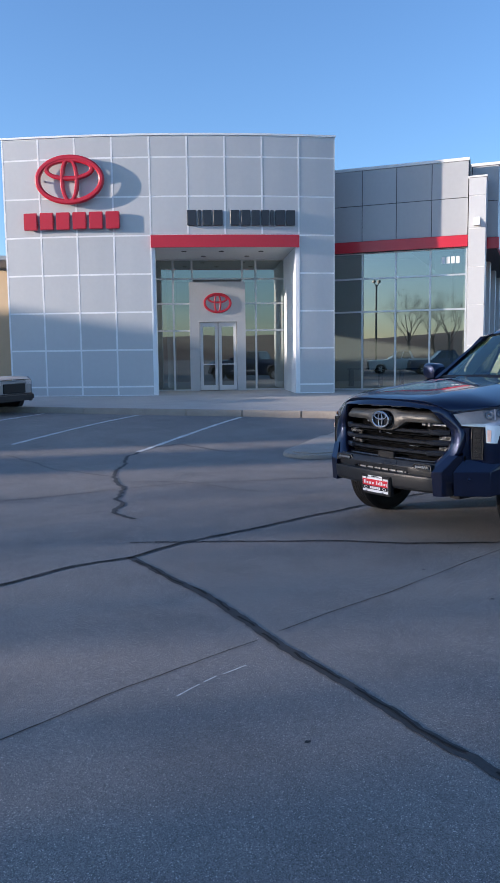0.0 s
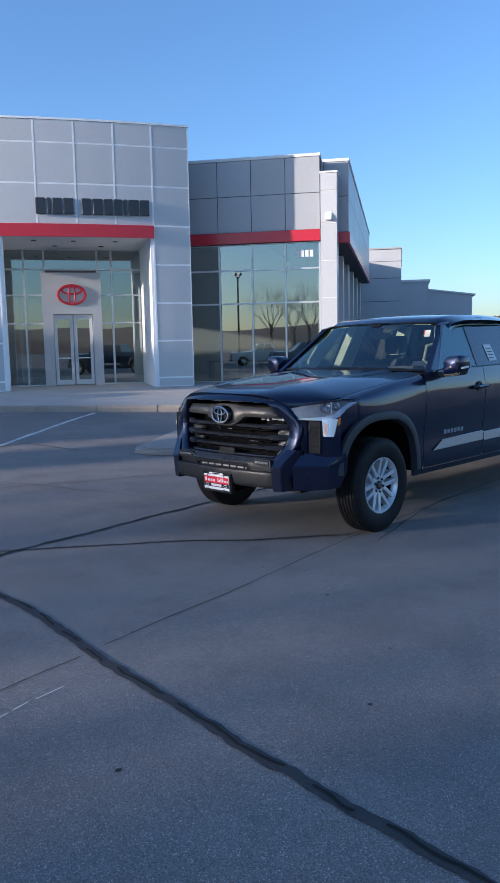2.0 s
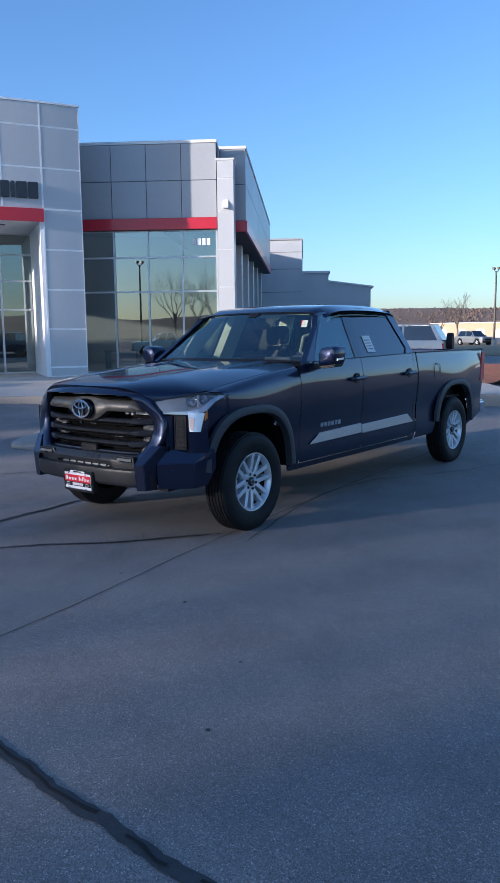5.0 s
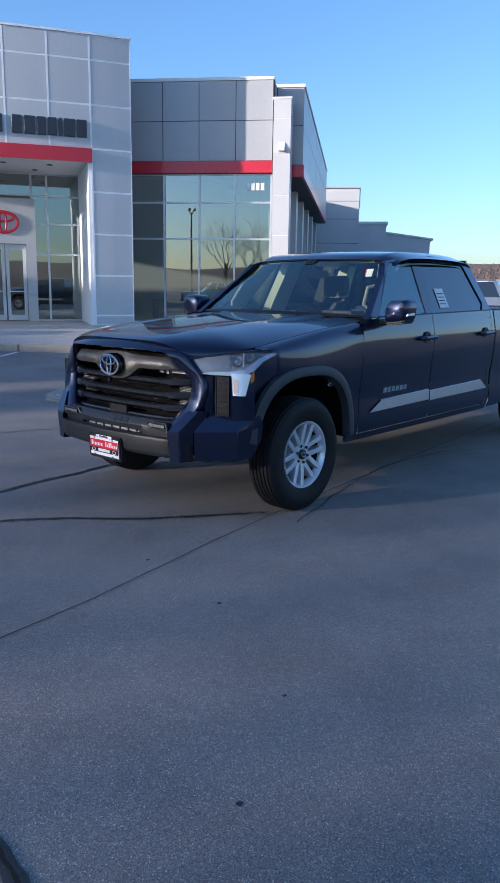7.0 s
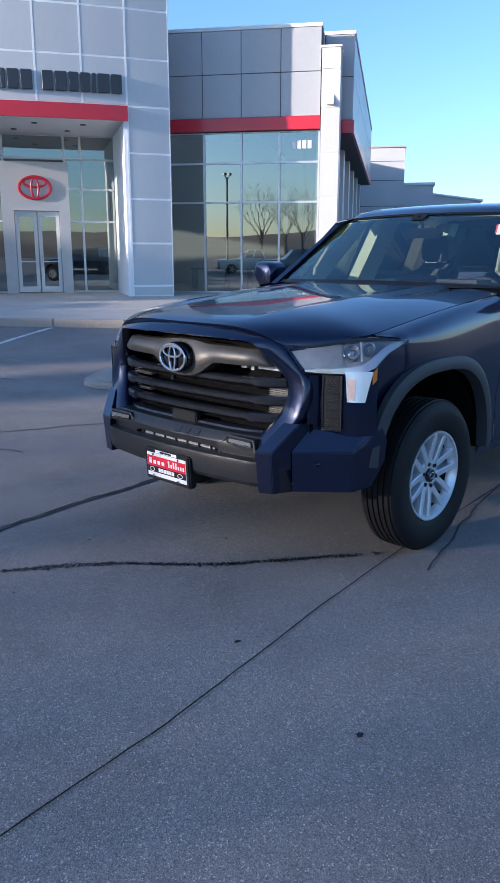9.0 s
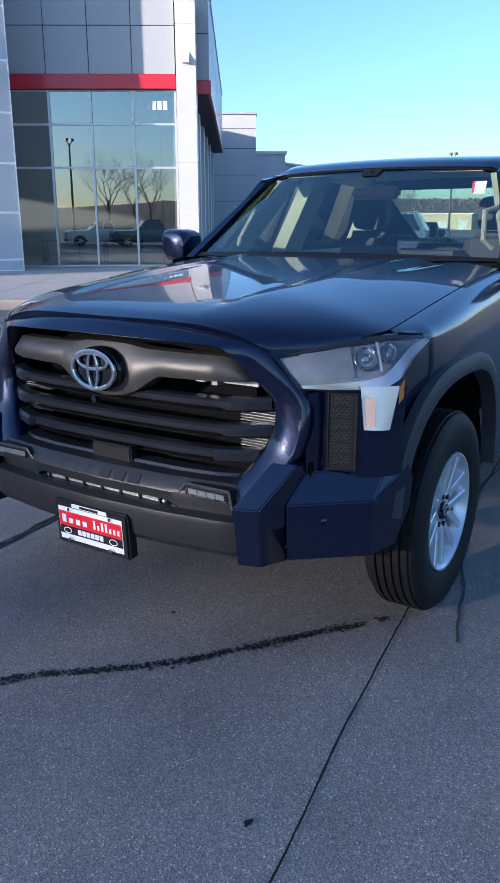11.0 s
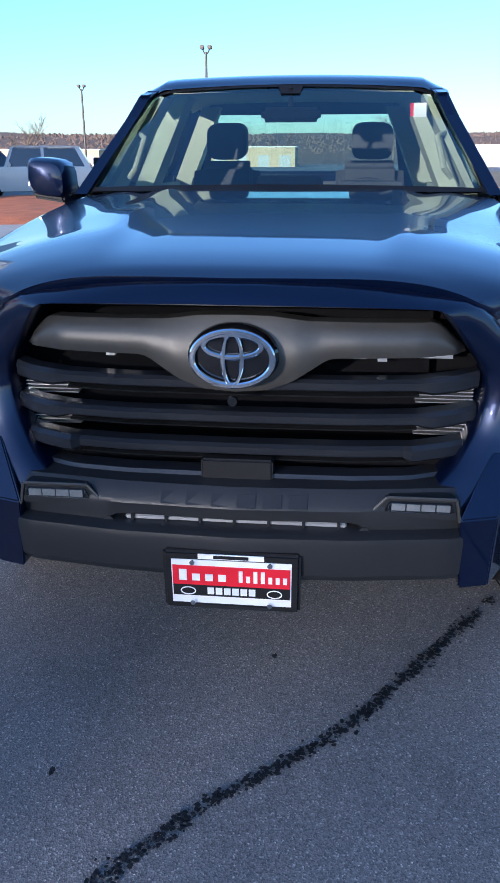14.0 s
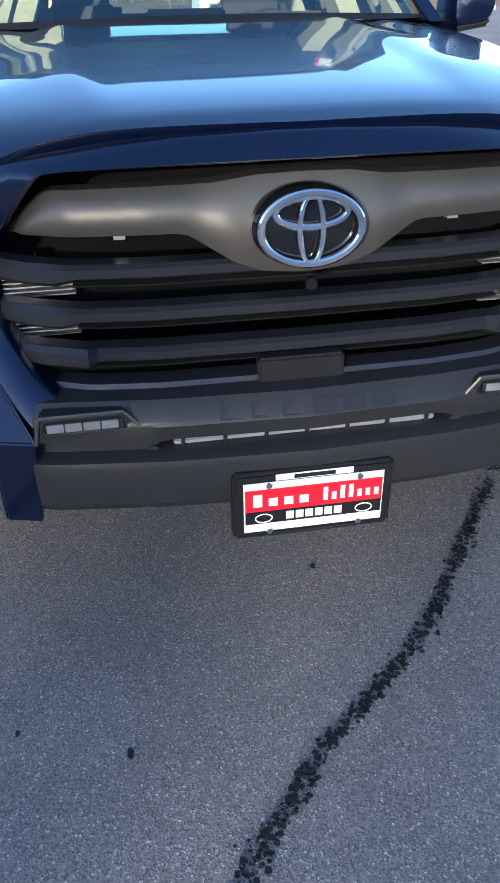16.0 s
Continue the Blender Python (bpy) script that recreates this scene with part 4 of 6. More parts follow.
def add_shade_block(c0, c1, h, s0=-42.0, depth=14.0, label="long low unseen block added to shade the lot"):
    t = empty("unseen_shade_block", Matrix.Identity(4), label, "building", "neighbouring buildings")
    p = [SW * s0 + CW * c0, SW * s0 + CW * c1, SW * (s0 - depth) + CW * c1, SW * (s0 - depth) + CW * c0]
    part("wall", prism_bm([(q.x, q.y, -0.1) for q in p], (0, 0, h + 0.1)), "stucco", t)
    p = [SW * (s0 - 0.3) + CW * (c0 + 0.2), SW * (s0 - 0.3) + CW * (c1 - 0.2), SW * (s0 - depth) + CW * (c1 - 0.2), SW * (s0 - depth) + CW * (c0 + 0.2)]
    part("roof", prism_bm([(q.x, q.y, h) for q in p], (0, 0, 0.02)), "roof", t)
    for k in range(int((c1 - c0) / 6)):
        a = SW * (s0 + 0.05) + CW * (c0 + 2 + k * 6)
        b = a + CW * 2.6
        w = upright("window", b, a, 1.2, 3.2, -0.06, "dark_glass", t)


# added blockers: their heights and gaps set where shade and lit strips fall
add_shade_block(-7, 3.0, 10.3)
add_shade_block(3.0, 10.2, 5.0)
add_shade_block(11.2, 13.0, 10.3)
add_shade_block(13.7, 24.0, 8.5)
add_shade_block(24.0, 70, 10.3)
# unseen trees added to thin the sun on the pickup and ground
for k, (along, across, h) in enumerate([(-35.0, 3.0, 11.5), (-36.0, 6.4, 12.0), (-39.0, 4.6, 12.0), (-39.5, 7.8, 11.5)]):
    q = SW * along + CW * across
    bare_tree((q.x, q.y), h, 80 + k, "tall dense bare tree, unseen, added to filter the sun", 0.75, 5)


# ---- the pickup: x runs to its tail, y to its right-hand side, z up ----
FRONT = [(0, 0.060), (0.3, 0.075), (0.55, 0.110), (0.65, 0.150), (0.75, 0.215), (0.85, 0.315), (0.93, 0.425), (0.98, 0.535)]
HUB_F, HUB_R, HUB_Z = 1.03, 5.21, 0.41


def xf(y):
    return table(abs(y), FRONT)


def xg(y):
    """How far the grille stands back."""
    return table(abs(y), [(0, 0.098), (0.30, 0.104), (0.45, 0.124), (0.55, 0.170), (0.63, 0.235), (0.70, 0.27)])


def side_y(x, z):
    w = glide(z, [(0.40, 0.930), (0.48, 0.962), (0.60, 0.966), (0.75, 0.962), (0.90, 0.976), (1.05, 0.990), (1.15, 0.992), (1.25, 0.982), (1.39, 0.950)])
    if x < 1.1:
        w -= 0.045 * ((1.1 - x) / 0.7) ** 2
    if x > 5.4:
        w -= 0.03 * ((x - 5.4) / 0.8) ** 2
    for hub in (HUB_F, HUB_R):  # the swelling over the wheels
        d = abs(x - hub)
        w += 0.022 * smooth_step(1 - d / 0.95) * smooth_step(1 - abs(z - 0.98) / 0.3)
    return w


def arch_z(x, hub, a=0.53, b=0.58, p=2.7):
    d = abs(x - hub) / a
    return HUB_Z + b * (1 - d ** p) ** (1 / p) if d < 1 else None


def yh(x):
    """Half the hood's width: along the top of the headlight, then along the fender."""
    return glide(x, [(0.214, 0.624), (0.312, 0.728), (0.422, 0.813), (0.502, 0.862), (0.562, 0.882), (0.70, 0.890), (1.3, 0.902), (1.8, 0.910)])


def hood_edge_z(x):
    return glide(x, [(0.214, 1.148), (0.312, 1.165), (0.422, 1.179), (0.562, 1.194), (0.9, 1.243), (1.3, 1.295), (1.8, 1.340)])


def hood_point(t, v):
    """t runs from the nose to the cowl, v from side to side."""
    xe = lerp(0.214, 1.80, t ** 1.25)
    a = abs(v)
    nose = glide(a, [(0, 0.132), (0.35, 0.138), (0.53, 0.146), (0.75, 0.162), (0.88, 0.178), (0.95, 0.194), (1, 0.216)])
    x, y = xe + (nose - 0.214) * (1 - t) ** 3, v * yh(xe)
    zc = glide(x, [(0.13, 1.230), (0.2, 1.252), (0.35, 1.276), (0.7, 1.310), (1.2, 1.350), (1.8, 1.385)])
    g = a ** lerp(4.2, 3.0, smooth_step(t * 2))
    wide = glide(xe, [(0.2, 0.60), (0.35, 0.66), (0.8, 0.76), (1.8, 0.87)])
    u = abs(y) / wide
    crease = 0.018 * smooth_step((u - 0.48) / 0.13) * smooth_step((x - 0.15) / 0.5)
    valley = 0.016 * math.exp(-((abs(y) - lerp(0.52, 0.60, (x - 0.9) / 0.9)) / 0.085) ** 2) * smooth_step((x - 0.95) / 0.6)
    return x, y, lerp(zc + crease * (1 - g), hood_edge_z(xe), g) - valley


def rounder(pts):
    """Cuts the corners of a line of points once."""
    out = [pts[0]]
    for a, b in zip(pts, pts[1:]):
        out += [tuple(lerp(p, q, 0.2) for p, q in zip(a, b)), tuple(lerp(p, q, 0.8) for p, q in zip(a, b))]
    return out + [pts[-1]]


def mirrored(make, sides=(1, -1)):
    """Runs make(f) for each side, where f turns a right-hand point into one of that side."""
    for s in sides:
        make(lambda x, y, z, s=s: (x, y * s, z), s)


def wheel(parent, x, s, mats=("rubber", "silver")):
    """Tyre with grooved tread, and a rim with six paired spokes; s is the side."""
    w = empty_part("wheel", parent, (x, 0, HUB_Z))
    n = 72
    prof = [(0.775, 0.255), (0.785, 0.30), (0.778, 0.345), (0.79, 0.385), (0.812, 0.403)]
    for k in range(5):
        y0 = 0.820 + k * 0.0325
        prof += [(y0, 0.412), (y0 + 0.023, 0.413), (y0 + 0.0242, 0.403), (y0 + 0.031, 0.403)]
    prof += [(0.985, 0.403), (1.000, 0.388), (1.012, 0.350), (1.010, 0.315), (1.004, 0.285), (0.998, 0.255), (0.985, 0.240)]
    rows = []
    for k in range(n + 1):
        a = 2 * math.pi * k / n
        rows.append([(math.cos(a) * r, s * y, math.sin(a) * r) for y, r in prof])
    part("tyre", loft_bm(rows), mats[0], w, smooth=True, auto=40)
    # barrel in dark plastic, shade between the spokes put into its colour
    barrel = [(0.80, 0.215), (0.945, 0.222), (0.945, 0.216), (0.80, 0.206)]
    rows = [[(math.cos(6.2832 * k / n) * r, s * y, math.sin(6.2832 * k / n) * r) for y, r in barrel] for k in range(n + 1)]
    part("barrel", loft_bm(rows), "plastic", w, smooth=True, auto=40)
    prof = [(0.945, 0.224), (0.96, 0.232), (0.992, 0.246), (0.999, 0.244), (0.998, 0.236), (0.975, 0.222), (0.945, 0.216)]
    rows = []
    for k in range(n + 1):
        a = 2 * math.pi * k / n
        rows.append([(math.cos(a) * r, s * y, math.sin(a) * r) for y, r in prof])
    rim = part("rim", loft_bm(rows), mats[1], w, smooth=True, auto=40)
    for k in range(6):
        for sg in (-1, 1):
            a = 2 * math.pi * k / 6 + 0.26
            e, t = Vector((math.cos(a), 0, math.sin(a))), Vector((-math.sin(a), 0, math.cos(a)))
            yv = Vector((0, s, 0))
            c0, c1 = e * 0.060 + t * sg * 0.029, e * 0.224 + t * sg * 0.046
            wd = t * 0.0185
            bm = bmesh.new()
            a_ = [c0 - wd + yv * 0.968, c0 + wd + yv * 0.968, c1 + wd * 0.9 + yv * 0.988, c1 - wd * 0.9 + yv * 0.988]
            b_ = [c0 - wd * 1.1 + yv * 0.90, c0 + wd * 1.1 + yv * 0.90, c1 + wd * 1.1 + yv * 0.925, c1 - wd * 1.1 + yv * 0.925]
            va, vb = [bm.verts.new(p) for p in a_], [bm.verts.new(p) for p in b_]
            bm.faces.new(va), bm.faces.new(vb[::-1])
            for i in range(4):
                bm.faces.new((va[i], vb[i], vb[(i + 1) % 4], va[(i + 1) % 4]))
            bmesh.ops.bevel(bm, geom=[e2 for e2 in bm.edges], offset=0.004, segments=1, affect="EDGES")
            part("spoke", bm, mats[1], rim)
    bm = bmesh.new()
    tube(bm, [(0, s * 0.90, 0), (0, s * 0.955, 0), (0, s * 0.962, 0)], [0.092, 0.086, 0.078], 24)
    part("hub", bm, mats[1], rim, smooth=True, auto=30)
    bm = bmesh.new()
    tube(bm, [(0, s * 0.95, 0), (0, s * 0.975, 0), (0, s * 0.98, 0)], [0.040, 0.038, 0.030], 24)
    part("centre_cap", bm, "gloss_black", rim, smooth=True, auto=30)
    bm = bmesh.new()
    ellipse_ring(bm, (0, s * 0.981, 0), (1, 0, 0) if s < 0 else (-1, 0, 0), (0, 0, 1), 0.026, 0.018, 0.004, 0.002)
    part("cap_badge", bm, "chrome", rim)
    for k in range(6):
        a = 2 * math.pi * (k + 0.5) / 6 + 0.26
        bm = bmesh.new()
        p = (math.cos(a) * 0.064, math.sin(a) * 0.064)
        tube(bm, [(p[0], s * 0.94, p[1]), (p[0], s * 0.972, p[1])], 0.012, 6)
        part("wheel_nut", bm, "gloss_black", rim)
    bm = bmesh.new()
    tube(bm, [(0, s * 0.83, 0), (0, s * 0.85, 0)], 0.17, 32)
    part("brake_disc", bm, "plastic", w, smooth=True, auto=30)
    # added near-black disc that stands in for shade behind the spokes
    bm = bmesh.new()
    tube(bm, [(0, s * 0.862, 0), (0, s * 0.866, 0)], 0.212, 40)
    part("wheel_shade", bm, "cavity", w)


def empty_part(name, parent, loc):
    e = new(name)
    e.parent = parent
    e.location = loc
    return e


def pickup():
    T = empty("pickup_truck", pose(5.0, 4.92, 0), "dark metallic blue four-door pickup with silver wheels", "pickup truck")

    # hood
    rows = []
    for i in range(57):
        row = [hood_point(i / 56, lerp(-1, 1, j / 88)) for j in range(89)]
        first, last = row[0], row[-1]
        rows.append([(first[0], first[1] + 0.004, first[2] - 0.03)] + row + [(last[0], last[1] - 0.004, last[2] - 0.03)])
    rows.insert(0, [(x + 0.003, y, z - 0.006) for x, y, z in rows[0]])
    rows.insert(0, [(x + 0.02, y, z - 0.03) for x, y, z in rows[0]])
    part("hood", loft_bm(rows), "paint", T, smooth=True, auto=60)

    # fenders: the shoulder beside the hood and the side over the wheel
    def fender(f, s):
        def shoulder(x):
            zk = table(x, [(0.57, 1.188), (0.62, 1.183), (0.70, 1.172), (0.74, 1.166), (0.8, 1.163), (1.3, 1.18), (1.75, 1.20)])
            yk = min(side_y(x, zk), table(x, [(0.57, 0.915), (0.62, 0.950), (0.70, 0.976), (0.74, 1.1)]))
            return yk, zk
        rows = []
        for i in range(37):
            x = lerp(0.572, 1.745, i / 36)
            S, K = Vector((yh(x) + 0.004, hood_edge_z(x) - 0.002)), Vector(shoulder(x))
            C = Vector((K.x - 0.014, S.y - 0.012))
            row = [f(x, S.x, S.y - 0.04)]
            for j in range(11):
                t = j / 10
                p = S * (1 - t) ** 2 + C * 2 * t * (1 - t) + K * t * t
                row.append(f(x, p.x, p.y))
            if x > 0.70:
                for j in range(1, 11):
                    zb = arch_z(x, HUB_F) or 0.42
                    z = lerp(K.y, zb, j / 10)
                    row.append(f(x, side_y(x, z), z))
            else:
                row += [f(x, K.x - 0.002 * j, K.y - 0.004 * j) for j in range(1, 11)]
            rows.append(row)
        part("fender", loft_bm(rows), "paint", T, smooth=True, auto=45)
        rows = []
        for i in range(15):
            x = lerp(0.455, 0.735, i / 14)
            zt = table(x, [(0.455, 1.04), (0.515, 1.085), (0.58, 1.125), (0.70, 1.160)])
            zb = max(arch_z(x, HUB_F) or 0.70, 0.70)
            rows.append([f(x, side_y(x, lerp(zt, zb, j / 10)) - 0.004, lerp(zt, zb, j / 10)) for j in range(11)])
        part("fender_front", loft_bm(rows), "paint", T, smooth=True, auto=50)
        # recessed panel under the headlight
        plan = [(0.244, 0.746), (0.267, 0.758), (0.307, 0.778), (0.318, 0.816), (0.344, 0.890), (0.382, 0.946), (0.422, 0.978), (0.457, 0.996)]
        rows = [[f(x + 0.004 * abs(j - 3), y, lerp(0.73, 1.016 if y < 0.95 else 1.03, j / 6)) for j in range(7)] for x, y in plan]
        part("front_corner", loft_bm(rows), "paint", T, smooth=True, auto=40)

    mirrored(fender)

    # grille shell: a painted frame round the opening
    inner = [(0.52, 0.715), (0.565, 0.76), (0.61, 0.84), (0.632, 0.93), (0.622, 0.99), (0.585, 1.040), (0.50, 1.150), (0.470, 1.165), (0.30, 1.168), (0.0, 1.170)]
    outer = [(0.588, 0.658, 0.105), (0.650, 0.735, 0.155), (0.738, 0.797, 0.206), (0.759, 0.89, 0.224), (0.758, 0.980, 0.244), (0.718, 1.031, 0.240), (0.622, 1.148, 0.214), (0.550, 1.182, 0.176), (0.30, 1.216, 0.138), (0.0, 1.224, 0.126)]
    inner, outer = inner + [(-y, z) for y, z in inner[-2::-1]], outer + [(-y, z, x) for y, z, x in outer[-2::-1]]
    inner, outer = rounder(inner), rounder(outer)
    rows = []
    for (yi, zi), (yo, zo, xo) in zip(inner, outer):
        row = [(xg(yi) + 0.13, yi, zi)]
        for t, dx in ((0.0, 0.020), (0.05, 0.004), (0.12, -0.006), (0.45, -0.009), (0.84, -0.006), (0.93, -0.002), (0.98, 0.006), (1.0, 0.016), (1.01, 0.05)):
            row.append((lerp(xg(yi) - 0.020 * smooth_step((zi - 1.10) / 0.05), xo, t) + dx, lerp(yi, yo, t), lerp(zi, zo, t)))
        rows.append(row)
    part("grille_frame", loft_bm(rows), "paint", T, smooth=True, auto=55)

    # grille: near-black box as painted shade of the cavity, slats, satin wing, bars
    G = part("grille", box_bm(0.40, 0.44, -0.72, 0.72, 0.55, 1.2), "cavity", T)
    for s in (-1, 1):
        for k in range(3):
            for j in range(5):
                z = 0.885 - k * 0.09 + j * 0.010
                part("cooler_fin", box_bm(0.29, 0.33, s * 0.54 - 0.075, s * 0.54 + 0.075, z, z + 0.003), "trim", G)
    for y, z, a, b in ((-0.37, 1.02, 0.012, 0.02), (0.36, 1.02, 0.012, 0.02), (-0.31, 1.02, 0.02, 0.014), (0.30, 1.015, 0.03, 0.006), (-0.48, 1.02, 0.07, 0.008), (0.1, 0.91, 0.03, 0.004), (-0.2, 0.82, 0.05, 0.004), (0.22, 0.83, 0.02, 0.008), (-0.33, 0.93, 0.03, 0.01)):
        part("bracket", box_bm(0.27, 0.31, y - a, y + a, z - b, z + b), "trim", G)
    for y0, y1 in ((-0.36, -0.30), (-0.12, -0.02), (0.08, 0.22), (0.33, 0.40)):
        part("air_flap", box_bm(0.17, 0.20, y0, y1, 1.157, 1.164), "trim", G)
    rows = []
    top = [(0, 1.142), (0.09, 1.140), (0.15, 1.132), (0.18, 1.128), (0.480, 1.124), (0.505, 1.114), (0.572, 1.050), (0.60, 1.045)]
    bot = [(0, 0.952), (0.08, 0.958), (0.14, 0.980), (0.19, 1.012), (0.225, 1.036), (0.25, 1.041), (0.565, 1.042), (0.60, 1.040)]
    for i in range(81):
        y = lerp(-0.575, 0.575, i / 80)
        zt, zb = table(abs(y), top), table(abs(y), bot)
        bow = 0.034 + 0.012 * smooth_step((0.22 - abs(y)) / 0.08) - 0.05 * smooth_step((abs(y) - 0.535) / 0.04)
        rows.append([(xg(y) + 0.10, y, zt)] + [(xg(y) + 0.040 - bow * math.sin(math.pi * (0.15 + 0.7 * t / 6)) + 0.02 * (1 - t / 6), y, lerp(zt, zb, t / 6)) for t in range(7)] + [(xg(y) + 0.10, y, zb)])
    part("grille_wing", loft_bm(rows), "satin", G, "satin grey upper grille bar", smooth=True, auto=30)
    for zc, half in ((0.962, 0.618), (0.872, 0.618), (0.785, 0.585)):
        rows = []
        for i in range(61):
            y = lerp(-half, half, i / 60)
            e = smooth_step((abs(y) - half + 0.16) / 0.03)  # the swollen ends
            h, fwd = lerp(0.0165, 0.024, e), lerp(0.012, -0.012, e)
            x = xg(y) + 0.030 + fwd
            rows.append([(x + 0.06, y, zc + h), (x + 0.012, y, zc + h), (x, y, zc + h * 0.55), (x + 0.004, y, zc - h * 0.6), (x + 0.018, y, zc - h), (x + 0.06, y, zc - h)])
        part("grille_bar", loft_bm(rows), "bar_satin", G, smooth=True, auto=30)
        part("lower_blade", loft_bm([[(xg(y) + 0.075, y, zc - 0.036), (xg(y) + 0.07, y, zc - 0.031), (xg(y) + 0.12, y, zc - 0.028)] for y in [lerp(-half * 0.75, half * 0.75, i / 20) for i in range(21)]]), "plastic", G)
    rows = []
    for i in range(41):
        y = lerp(-0.545, 0.545, i / 40)
        x = xg(y) + 0.045
        rows.append([(x + 0.06, y, 0.722), (x, y, 0.722), (x - 0.006, y, 0.712), (x + 0.06, y, 0.70)])
    part("grille_bar", loft_bm(rows), "bar_satin", G, smooth=True, auto=30)
    part("sensor_cover", box_bm(0.128, 0.17, -0.095, 0.095, 0.705, 0.764, 0.006), "black", G)
    bm = bmesh.new()
    tube(bm, [(0.075, 0, 0.945), (0.055, 0, 0.945)], 0.012, 12)
    part("camera_eye", bm, "gloss_black", G)
    # badge
    B = part("badge_plate", three_disc(0.105, 0.074), "gloss_black", T, smooth=True)
    B.location = (0.078, 0, 1.050)
    three_ovals("chrome_ring", (-0.012, 0, 0), (0, -1, 0), (0, 0, 1), 0.105, 0.074, 0.015, 0.012, "chrome", B)

    # lower panel with raised bars where the lettering is
    rows = []
    for i in range(49):
        y = lerp(-0.583, 0.583, i / 48)
        x = xf(y) - 0.015
        t = smooth_step((abs(y) - 0.30) / 0.06)
        zl = lerp(0.628, 0.602, t)
        rows.append([(x + 0.12, y, 0.712), (x + 0.035, y, 0.708), (x + 0.004, y, 0.672), (x, y, 0.660), (x + 0.006, y, zl), (x + 0.08, y, zl - 0.01)])
    LP = part("lower_panel", loft_bm(rows), "plastic", T, smooth=True, auto=25)
    for k in range(6):
        y = 0.190 - k * 0.066
        part("raised_bar", prism_bm([(xf(y) + 0.010, y, 0.693), (xf(y) + 0.010, y - 0.050, 0.693), (xf(y) - 0.013, y - 0.050, 0.664), (xf(y) - 0.013, y, 0.664)], (-0.003, 0, 0.002), 0.001), "plastic", LP)
    for s in (-1, 1):
        fb = part("fog_bezel", prism_bm([(0.075, s * y, z) for y, z in ((0.342, 0.648), (0.388, 0.700), (0.560, 0.700), (0.572, 0.640))], (0.05, 0, 0), 0.006), "plastic", T)
        fl = part("fog_lamp", prism_bm([(0.068, s * y, z) for y, z in ((0.382, 0.662), (0.394, 0.690), (0.550, 0.690), (0.558, 0.664))], (0.03, 0, 0), 0.003), "gloss_black", fb)
        for k in range(4):
            y = 0.400 + k * 0.037
            part("fog_lens", box_bm(0.0655, 0.07, *sorted((s * y, s * (y + 0.034))), 0.668, 0.686, 0.001), "lamp_bowl", fl)
        part("fog_lens", box_bm(0.063, 0.066, *sorted((s * 0.392, s * 0.552)), 0.664, 0.689, 0.001), "lamp_glass", fl)
        for (ya, za), (yb, zb) in (((0.342, 0.648), (0.388, 0.700)), ((0.388, 0.700), (0.560, 0.700)), ((0.560, 0.700), (0.572, 0.640))):
            bm = bmesh.new()
            tube(bm, [(0.073, s * ya, za), (0.073, s * yb, zb)], 0.0045, 6)
            part("bezel_edge", bm, "satin", fb, smooth=True)
        bm = bmesh.new()
        tube(bm, [(xf(0.33) - 0.012, s * 0.335, 0.602), (xf(0.33) + 0.05, s * 0.335, 0.602)], 0.014, 14)
        part("parking_sensor", bm, "plastic", T)
    # near-black boxes stand in for shade in the slot and behind the bumper
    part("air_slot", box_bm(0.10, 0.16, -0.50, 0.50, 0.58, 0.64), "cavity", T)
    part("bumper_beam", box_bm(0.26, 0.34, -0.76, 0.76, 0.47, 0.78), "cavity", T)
    part("slot_strip", box_bm(0.075, 0.10, -0.29, 0.29, 0.608, 0.620, 0.003), "trim", T)
    for k in range(7):
        y = -0.27 + k * 0.09
        part("slot_rib", box_bm(0.068, 0.11, y - 0.004, y + 0.004, 0.600, 0.628), "black", T)
    rows = []
    for i in range(41):
        y = lerp(-0.585, 0.585, i / 40)
        x = xf(y) - 0.055
        zt = 0.604
        rows.append([(x + 0.16, y, zt + 0.004), (x + 0.03, y, zt + 0.002), (x + 0.004, y, zt - 0.006), (x, y, zt - 0.025), (x + 0.012, y, 0.490), (x + 0.03, y, 0.468), (x + 0.2, y, 0.455)])
    vs_bm = loft_bm(rows)
    part("lower_bumper", vs_bm, "plastic", T, smooth=True, auto=28)

    # painted bumper ends: a narrow inner wedge and the outer piece, with sloping tops
    def facets(pts, faces, f, bevel):
        bm = bmesh.new()
        vs = {k: bm.verts.new(f(*p)) for k, p in pts.items()}
        for face in faces:
            bm.faces.new([vs[k] for k in face])
        bmesh.ops.recalc_face_normals(bm, faces=bm.faces)
        if bevel:
            bmesh.ops.bevel(bm, geom=[e for e in bm.edges if len(e.link_faces) == 2], offset=bevel, segments=2, affect="EDGES")
        return bm

    def bumper_end(f, s):
        wedge = {"A": (0.066, 0.572, 0.646), "B": (0.082, 0.667, 0.653), "C": (0.196, 0.744, 0.788), "D": (0.182, 0.658, 0.790), "E": (0.170, 0.713, 0.653), "F": (0.258, 0.746, 0.751),
                 "a": (0.082, 0.586, 0.446), "b": (0.100, 0.664, 0.449), "e": (0.182, 0.711, 0.453), "g": (0.182, 0.590, 0.646), "h": (0.282, 0.686, 0.791), "i": (0.282, 0.586, 0.446), "j": (0.282, 0.711, 0.453), "c": (0.282, 0.746, 0.791)}
        part("bumper_end", facets(wedge, ("ABCD", "BEFC", "ABba", "BEeb", "DhgA", "Agia", "aije", "CFc", "DCch"), f, 0.004), "paint", T, smooth=True, auto=20)
